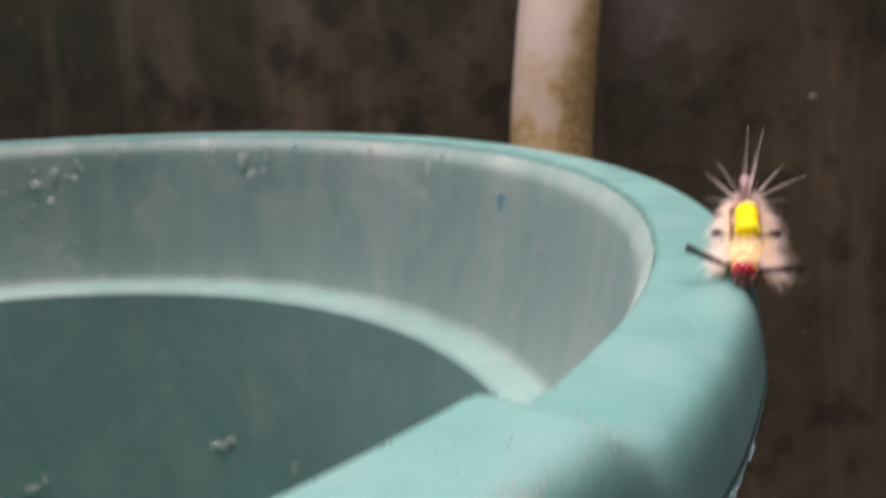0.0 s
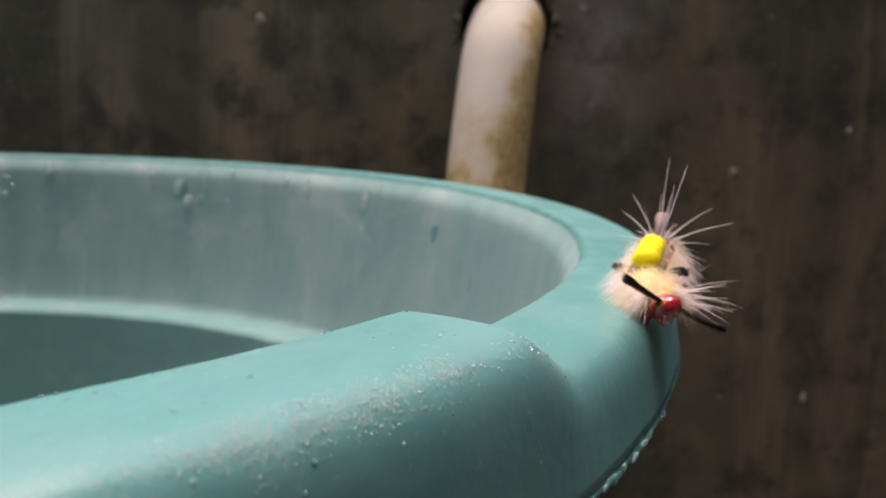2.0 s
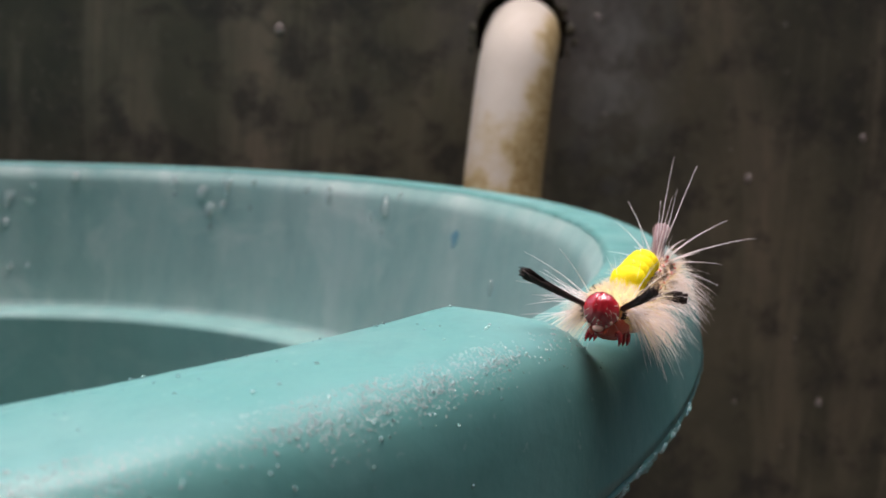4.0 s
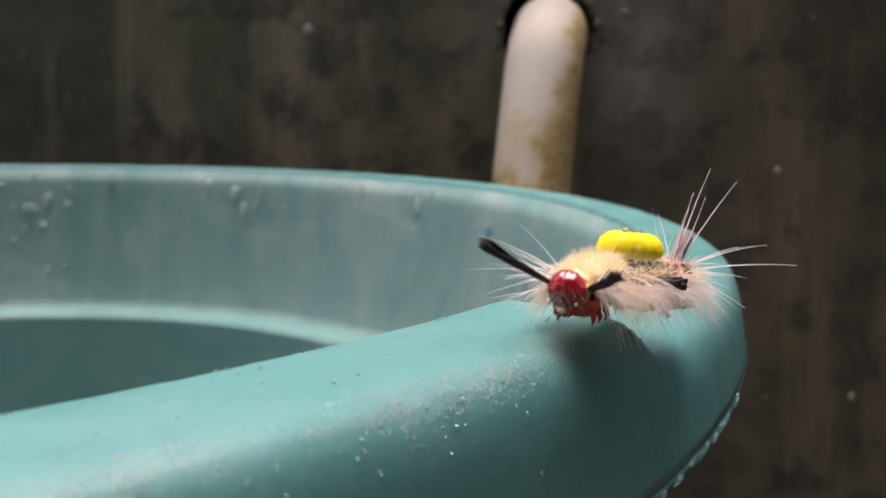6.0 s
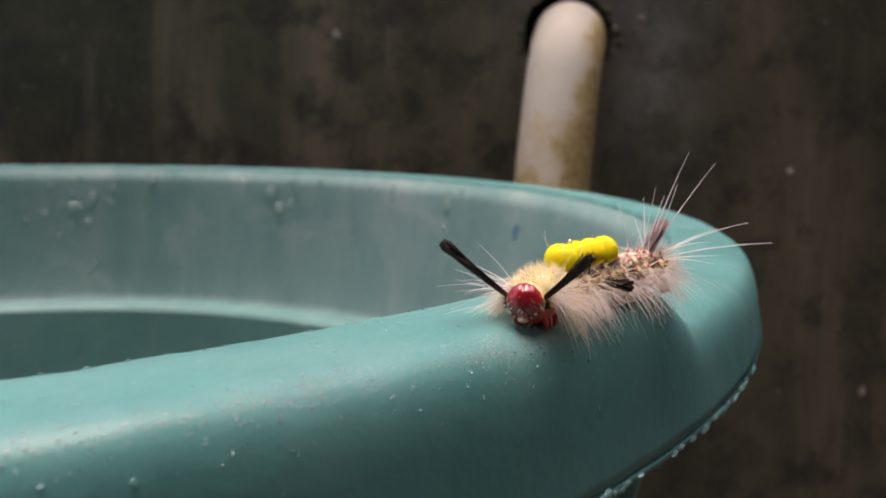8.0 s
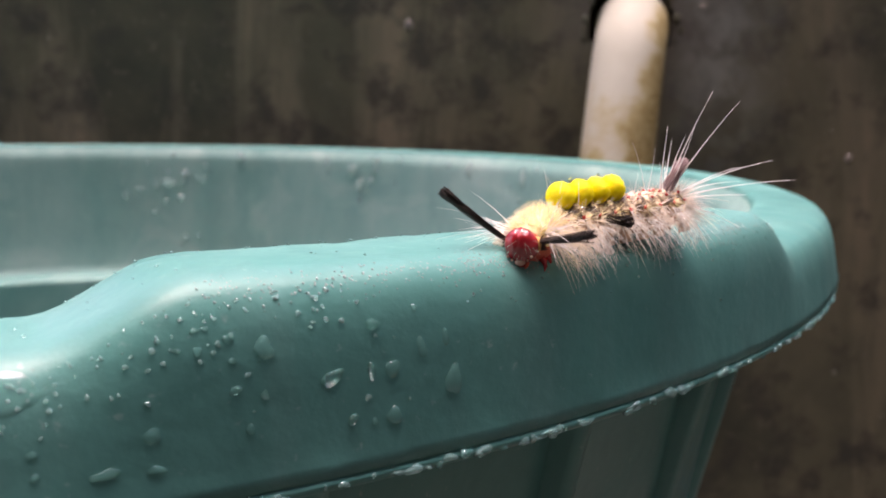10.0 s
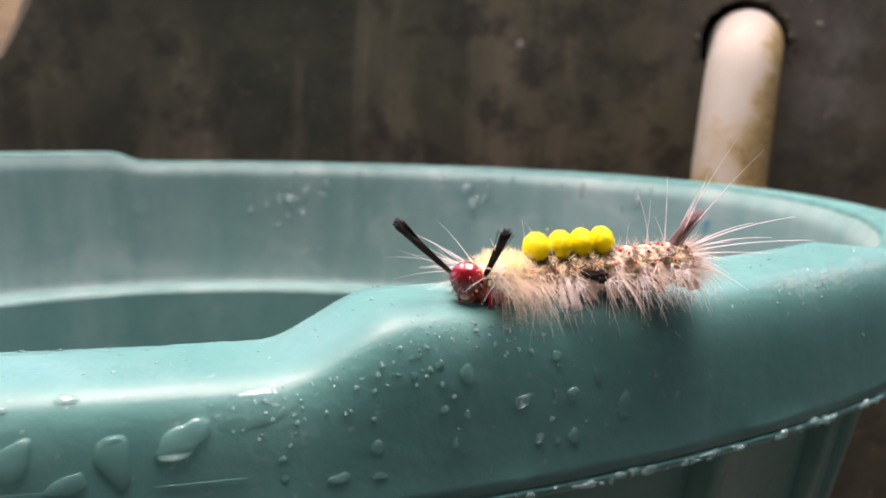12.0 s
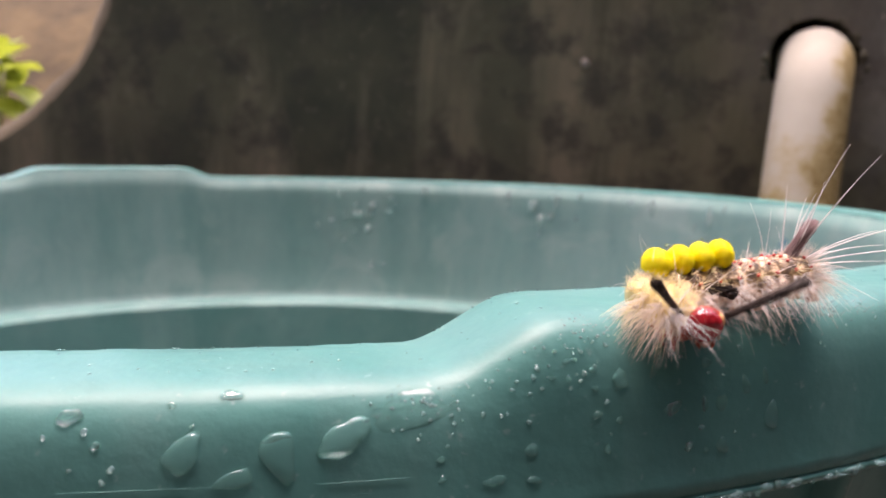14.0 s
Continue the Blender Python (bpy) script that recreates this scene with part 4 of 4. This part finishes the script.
def flank_tufts(root, rng):
    # mauve pencil on the rear
    st = Strands()
    for _ in range(300):
        st.add(Vector((-9.1 + rng.gauss(0, 0.22), rng.gauss(0, 0.22), 3.8)) * MM, (-0.74 + rng.gauss(0, 0.05), rng.gauss(0, 0.06), 0.80), rng.triangular(2.8, 3.9, 3.8) * MM, 0.038 * MM, (0, 0, 0), 3, 0.2)
    st.build("tail_pencil", BROWN, root, "mauve-brown hair pencil on the rear")
    for s in (1, -1):
        # short black brush with knobbed hairs
        st = Strands()
        for _ in range(150):
            st.add(Vector((-0.5 + rng.gauss(0, 0.15), s * 1.85, 2.55 + rng.gauss(0, 0.12))) * MM, (-0.45 + rng.gauss(0, 0.10), s * (1.0 + rng.gauss(0, 0.10)), -0.02 + rng.gauss(0, 0.10)), rng.uniform(1.2, 2.0) * MM, 0.032 * MM, (0, 0, 0), 3, 0.4)
        for _ in range(26):
            st.add(Vector((-0.5 + rng.gauss(0, 0.12), s * 1.9, 2.55 + rng.gauss(0, 0.1))) * MM, (-0.45 + rng.gauss(0, 0.10), s * (1.0 + rng.gauss(0, 0.10)), -0.02 + rng.gauss(0, 0.10)), rng.uniform(2.0, 2.5) * MM, 0.040 * MM, (0, 0, 0), 5, 3.2)
        st.build("black_tuft", BLACK, root, "short black flank tuft with knobbed tips")
        # flat white paddles that hang from the flank
        for x0, lean, wide, ln in ((1.15, -0.10, 0.26, 2.9), (1.75, 0.06, 0.17, 2.6)):
            st = Strands()
            for k in range(34):
                u = k / 33 - 0.5
                st.add(Vector((x0 + u * wide, s * 2.0, 2.35)) * MM, (lean + u * 0.22, s * (0.78 + rng.gauss(0, 0.02)), -0.72), ln * rng.uniform(0.9, 1.05) * MM, 0.042 * MM, (0, -s * 0.12, -0.1), 5, 0.7)
            st.build("white_tuft", WHITE, root, "flat white paddle of scales")
    # dew on the hairs
    for x, y, z, r in ((2.1, 1.75, 3.75, 0.30), (1.95, 0.15, 6.15, 0.20), (-1.2, 0.05, 6.25, 0.14), (0.5, 1.95, 3.3, 0.17), (-3.6, 1.5, 3.6, 0.15), (2.9, -1.2, 5.0, 0.22), (-9.0, 2.6, 1.3, 0.26), (-8.2, 2.9, 0.9, 0.15), (1.5, 2.6, 3.0, 0.13)):
        bm = bmesh.new()
        blob(bm, (0, 0, 0), (r * MM, r * MM, r * MM), 16, 10)
        p = part("dew_drop", bm, DEW, root)
        p.location = (x * MM, y * MM, z * MM)


def make_thorax(root, rng):
    """The front body with its legs: it turns about its hinge with the abdomen."""
    bm = bmesh.new()
    vs = blob(bm, (1.9 * MM, 0, 0), (3.2 * MM, 1.9 * MM, 1.8 * MM), 28, 18)
    for q in vs:
        q.co.z += 0.06 * MM * math.cos(q.co.x / MM * 4)
    thorax = part("thorax", bm, THORAX, root)
    bm = bmesh.new()
    vs = blob(bm, (2.9 * MM, 0, -0.85 * MM), (2.6 * MM, 1.5 * MM, 1.35 * MM), 28, 20)
    for q in vs:
        q.co.z -= 0.09 * MM * math.cos(q.co.x / MM * 7.0)
    part("throat", bm, ORANGE, thorax, "orange-red underside")
    for x in (2.0, 3.1, 4.1):
        for s in (1, -1):
            v, f = tube([(x * MM, s * 0.7 * MM, -1.30 * MM), ((x + 0.1) * MM, s * 1.2 * MM, -1.75 * MM), ((x + 0.25) * MM, s * 1.35 * MM, -2.15 * MM), ((x + 0.5) * MM, s * 1.35 * MM, -2.5 * MM)], [0.34 * MM, 0.27 * MM, 0.17 * MM, 0.04 * MM], 10)
            raw("leg", v, f, RED, thorax, "glossy red leg")
    cream, gold, white = Strands(), Strands(), Strands()
    # golden down over the back
    for _ in range(900):
        a, x = rng.uniform(0.35, 2.79), rng.uniform(-1.2, 4.2)
        k = math.sqrt(max(0.05, 1 - ((x - 1.9) / 3.2) ** 2))
        c = Vector((x, 1.85 * k * math.cos(a), 1.72 * k * math.sin(a)))
        d = Vector((rng.gauss(0.25, 0.35), math.cos(a) + rng.gauss(0, 0.3), math.sin(a) + rng.gauss(0, 0.25)))
        (gold if rng.random() < 0.72 else cream).add(c * MM, d, rng.uniform(0.5, 1.15) * MM, rng.uniform(0.026, 0.038) * MM, (0, 0, 0), 3)
    # thick pale beards on both cheeks, one wart behind the other
    for s in (1, -1):
        for x, z, n, ln, fwd in ((3.9, 0.25, 56, 2.5, 0.55), (3.2, -0.15, 66, 3.2, 0.15), (2.0, -0.15, 66, 3.5, 0.0), (0.8, -0.15, 56, 3.6, -0.1), (2.6, 0.7, 34, 2.2, 0.2), (1.2, 0.75, 30, 2.0, 0.0)):
            k = math.sqrt(max(0.05, 1 - ((x - 1.9) / 3.2) ** 2))
            hub = Vector((x, s * 1.75 * k, z))
            for _ in range(n):
                d = Vector((fwd + rng.gauss(0, 0.36), s * (1 + rng.gauss(0, 0.2)), -0.12 + z * 0.4 + rng.gauss(0, 0.34)))
                c = hub + Vector((rng.gauss(0, 0.16), 0, rng.gauss(0, 0.14)))
                (gold if rng.random() < 0.22 else cream).add(c * MM, d, ln * rng.uniform(0.6, 1.15) * MM, rng.uniform(0.030, 0.044) * MM, (0, 0, -0.50), 5)
        # long curved white hairs that reach forward past the head
        for _ in range(34):
            d = (rng.uniform(0.2, 0.95), s * rng.uniform(0.55, 1.1), rng.uniform(-0.3, 0.75))
            white.add(Vector((3.5 + rng.gauss(0, 0.35), s * 1.4, 0.2 + rng.gauss(0, 0.35))) * MM, d, rng.uniform(2.4, 5.6) * MM, 0.046 * MM, (rng.gauss(0.05, 0.12), rng.gauss(0, 0.12), rng.gauss(-0.16, 0.14)), 7)
        for d, ln in (((0.8, s * 0.62, 0.30), 7.4), ((0.62, s * 0.62, 0.62), 7.8), ((0.9, s * 0.5, 0.05), 6.6), ((0.35, s * 0.5, 0.9), 5.8)):
            white.add(Vector((3.6, s * 1.3, 0.5)) * MM, d, ln * MM, 0.052 * MM, (0.05, 0, -0.16), 8)
    cream.build("cream_fur", CREAM, thorax, "", "stuff")
    gold.build("golden_fur", GOLD, thorax, "", "stuff")
    white.build("long_white_hairs", WHITE, thorax, "", "stuff")
    return thorax


def make_head(root, rng):
    bm = bmesh.new()
    vs = blob(bm, (0, 0, 0), (1.16 * MM, 1.40 * MM, 1.48 * MM), 56, 40)
    for q in vs:
        n = q.co / MM
        # a seam down the brow that forks round the mouth shield, and shallow wrinkles
        fork = abs(n.y) - max(0.0, (0.25 - n.z) * 0.55)
        seam = math.exp(-(fork / 0.10) ** 2) * (1 if n.x > -0.4 else 0)
        q.co *= 1 - 0.085 * seam + 0.03 * noise.noise(n * 2.4) + 0.014 * math.sin(n.y * 11 + 3 * noise.noise(n * 1.7))
        if n.z < -0.6:
            q.co.y *= 1 - 0.25 * (-n.z - 0.6)
            q.co.x += 0.22 * MM * (-n.z - 0.6)
    head = part("head", bm, RED, root, "glossy wrinkled red head")
    pencils = {}
    for s in (1, -1):
        for y, z, x, r in ((0.66, -0.92, 0.86, 0.10), (0.98, -0.66, 0.76, 0.12)):
            bm = bmesh.new()
            blob(bm, (0, 0, 0), (0.13 * MM, r * MM, r * 1.15 * MM), 10, 8)
            p = part("pale_spot", bm, PALE, head)
            p.location = Vector((x, s * y, z)) * MM
        bm = bmesh.new()
        blob(bm, (-0.42 * MM, s * 1.18 * MM, -0.05 * MM), (0.55 * MM, 0.36 * MM, 0.62 * MM), 16, 10)
        part("cheek", bm, AMBER, head, "orange cheek behind the red shell")
        st = Strands()
        for _ in range(70):
            q = Vector((rng.gauss(0, 1), rng.gauss(0, 1), rng.gauss(0, 1)))
            st.add(Vector((-0.62, s * 1.34, -0.15 + rng.uniform(-0.45, 0.35))) * MM + q * 0.07 * MM, Vector((0.25, s * 0.75, 0.15)) + q * 0.28, rng.uniform(0.25, 0.6) * MM, 0.050 * MM, (0, 0, 0), 2)
        bm = bmesh.new()
        blob(bm, (-0.58 * MM, s * 1.36 * MM, -0.08 * MM), (0.20 * MM, 0.20 * MM, 0.42 * MM), 12, 8)
        part("pencil_base", bm, BLACK, head, "black wart at the pencil's root")
        st.build("stubble", BLACK, head, "", "stuff")
        pencils[s] = hair_pencil(head, s, rng)
    bm = bmesh.new()
    blob(bm, (0.78 * MM, 0, -1.12 * MM), (0.40 * MM, 0.46 * MM, 0.30 * MM), 14, 10)
    part("lip", bm, PALE, head, "pale pink upper lip")
    for s in (1, -1):
        v, f = tube([Vector((0.62, s * 0.58, -1.18)) * MM, Vector((0.85, s * 0.52, -1.42)) * MM, Vector((0.95, s * 0.40, -1.62)) * MM], [0.20 * MM, 0.15 * MM, 0.05 * MM], 8)
        raw("feeler", v, f, ORANGE, head, "short orange mouth feeler")
    bm = bmesh.new()
    blob(bm, (0.45 * MM, 0, -1.32 * MM), (0.52 * MM, 0.56 * MM, 0.36 * MM), 14, 10)
    part("jaw", bm, RED, head)
    bm = bmesh.new()
    blob(bm, (-0.80 * MM, 0, -0.20 * MM), (0.72 * MM, 1.36 * MM, 1.22 * MM), 20, 12)
    part("collar", bm, ORANGE, head, "red-orange collar")
    st = Strands()
    for _ in range(22):
        a, b = rng.uniform(-1.2, 1.2), rng.uniform(-0.9, 0.6)
        d = Vector((math.cos(a) * math.cos(b), math.sin(a) * math.cos(b), math.sin(b)))
        st.add(Vector((d.x * 1.18, d.y * 1.45, d.z * 1.5)) * MM, d + Vector((0.2, 0, -0.2)), rng.uniform(0.4, 1.0) * MM, 0.011 * MM, (0, 0, -0.2), 3)
    st.build("face_hairs", CREAM, head, "", "stuff")
    return head, pencils


def caterpillar():
    rng = random.Random(21)
    root = empty("caterpillar", Matrix(), "hairy tussock caterpillar with red head and yellow back tufts", "caterpillar")
    abdomen(root)
    yellow_tufts(root, rng)
    abdomen_hair(root, rng)
    flank_tufts(root, rng)
    for x in (-1.2, -3.2, -5.2, -7.2, -10.4):
        for y in (1.0, -1.0):
            v, f = tube([(0, 0, 1.3 * MM), (0, 0.1 * y * MM, 0.6 * MM), (0, 0.25 * y * MM, 0.05 * MM)], [0.62 * MM, 0.5 * MM, 0.58 * MM], 12)
            p = raw("proleg", v, f, PROLEG, root)
            p.location = (x * MM, y * MM, 0)
    thorax = make_thorax(root, rng)
    head, pencils = make_head(root, rng)
    return root, thorax, head, pencils


# time, angle on the rim, radius, turn from the rim's line, lift, pitch
CRAWL = [
    (0.0, -21.61, 14.806, -1.0, 0.046, -10.4),
    (0.2, -21.30, 14.877, -1.0, 0.057, -11.0),
    (0.3, -20.76, 14.856, -0.1, 0.075, -11.9),
    (0.5, -22.68, 14.814, 0.4, 0.045, -10.2),
    (0.7, -23.10, 14.880, -3.1, 0.052, -11.1),
    (1.0, -25.25, 14.740, 0.3, 0.026, -9.1),
    (1.5, -27.54, 14.775, 0.2, 0.017, -11.1),
    (2.0, -29.85, 14.730, 0.5, 0.006, -7.0),
    (2.5, -31.64, 14.725, -0.7, 0.011, -6.0),
    (5.0, -41.75, 14.961, 8.6, 0.053, -5.6),
    (5.5, -41.83, 14.916, 7.6, 0.052, -0.1),
    (6.0, -42.89, 14.791, -0.7, 0.059, 8.2),
    (6.5, -43.21, 14.686, -6.1, 0.047, 7.6),
    (7.0, -43.85, 14.659, -8.0, -0.010, 3.0),
    (9.5, -52.27, 14.635, -7.6, -0.046, -3.9),
    (10.0, -53.82, 14.666, -9.6, -0.060, -4.7),
    (10.5, -55.65, 14.590, -14.0, -0.033, -3.5),
    (11.0, -57.37, 14.644, -20.0, -0.035, -1.5),
    (11.5, -59.21, 14.647, -19.7, -0.040, -1.8),
    (12.0, -60.70, 14.613, -16.8, -0.035, -4.7),
    (12.5, -61.97, 14.686, -18.8, -0.048, -5.9),
    (13.0, -62.18, 14.688, -18.5, -0.048, -6.4),
    (13.3, -61.87, 14.666, -14.8, -0.049, -6.4),
    (13.5, -61.71, 14.649, -10.1, -0.055, -6.2),
    (14.0, -61.82, 14.695, -8.3, -0.074, -6.5),
]
# time, bend of the thorax: yaw, pitch; the face: yaw, pitch, roll
BENDS = [
    (0.0, -5, -1, -2, -12, -8), (0.2, -8, 6, 0, -14, -8), (0.3, -11, 10, 0, -4, -8), (0.5, -12, -3, 0, -22, -10), (0.7, -8, 4, 4, -24, -8),
    (1.0, 1, 11, 8, 0, -4), (1.5, 18, 11, 46, -20, -26), (2.0, 33, -8, 56, -32, -30), (2.5, 11, 0, 16, -12, -14), (3.3, 2, 12, 4, -2, 0),
    (4.2, -6, 20, -2, 2, 0), (5.0, -3, 34, 4, 4, -16), (5.5, -26, 31, -10, 8, 0), (6.0, 0, -9, 2, -14, 0), (6.5, 20, -17, 18, -18, 0),
    (7.0, 31, -1, 36, -4, -12), (7.8, 24, 2, 30, -6, 0), (8.7, 22, 0, 34, -4, 0), (9.5, 20, 4, 40, 0, 0), (10.0, 31, -6, 36, -12, 0),
    (10.5, 28, -8, 30, -22, 0), (11.0, 11, 0, 8, -16, 0), (11.5, 26, 9, 46, 4, 0), (12.0, 27, 7, 56, -10, 0), (12.5, 57, -9, 60, -42, 0),
    (13.0, 83, 1, 72, -16, 0), (13.3, 86, 12, 68, 12, 0), (13.5, 95, 25, 82, 20, 14), (14.0, 122, -20, 60, -35, 0),
]
# time, yaw and pitch of each hair pencil on the head
PENCILS = {
    1: [
    (0.0, 53, 32), (0.5, 52, 43), (1.0, 93, 47), (1.5, 32, 25), (2.0, 50, 13), (2.5, 37, 24), (5.0, 36, 24),
    (5.5, 54, 35), (6.0, 41, 20), (6.5, 45, 25), (7.0, 58, 41), (9.5, 44, 28), (10.0, 56, 16), (10.5, 7, -13),
    (11.0, 73, 12), (11.5, 42, 40), (12.0, 46, 42), (12.5, 74, 34), (13.0, 64, 43), (13.5, 103, 22), (14.0, 101, 19),],
    -1: [
    (0.0, -70, 27), (0.5, -91, 21), (1.0, -105, 33), (1.5, -100, 21), (2.0, -104, -3), (2.5, -76, 25), (5.0, -36, 27),
    (5.5, -88, 33), (6.0, -30, 32), (6.5, -51, 26), (7.0, -73, 34), (9.5, -67, 44), (10.0, -74, 43), (10.5, -61, 52),
    (11.0, -80, 36), (11.5, -92, 39), (12.0, -50, 51), (12.5, -75, 50), (13.0, -67, 35), (13.5, -84, 69), (14.0, -48, 64),]}
HINGE, REACH = Vector((4.5, 0, 2.5)) * MM, 5.7 * MM


def motions(root, thorax, head, pencils):
    rows = []
    for t, a, r, turn, lift, pitch in CRAWL:
        p = rim_place(a, r, lug(a) + lift)
        rows.append((t, Matrix.Translation(p) @ pose(0, 0, 0, 0, -pitch, a - 90 + turn)))
    walk(root, rows)
    rows_t, rows_h = [], []
    for t, yaw, pitch, fy, fp, fr in BENDS:
        turn = pose(0, 0, 0, 0, -pitch, yaw)
        rows_t.append((t, Matrix.Translation(HINGE) @ turn))
        c = HINGE + turn @ Vector((REACH, 0, 0))
        rows_h.append((t, Matrix.Translation(c) @ pose(0, 0, 0, fr, -fp, fy)))
    walk(thorax, rows_t)
    walk(head, rows_h)
    for s, pencil in pencils.items():
        walk(pencil, [(t, Matrix.Translation(pencil.location) @ pose(0, 0, 0, 0, -pitch, yaw)) for t, yaw, pitch in PENCILS[s]])


ground()
back_wall()
pipe()
surroundings()
plant()
tub()
drops()
paint_mark()
crawler = caterpillar()
motions(*crawler)
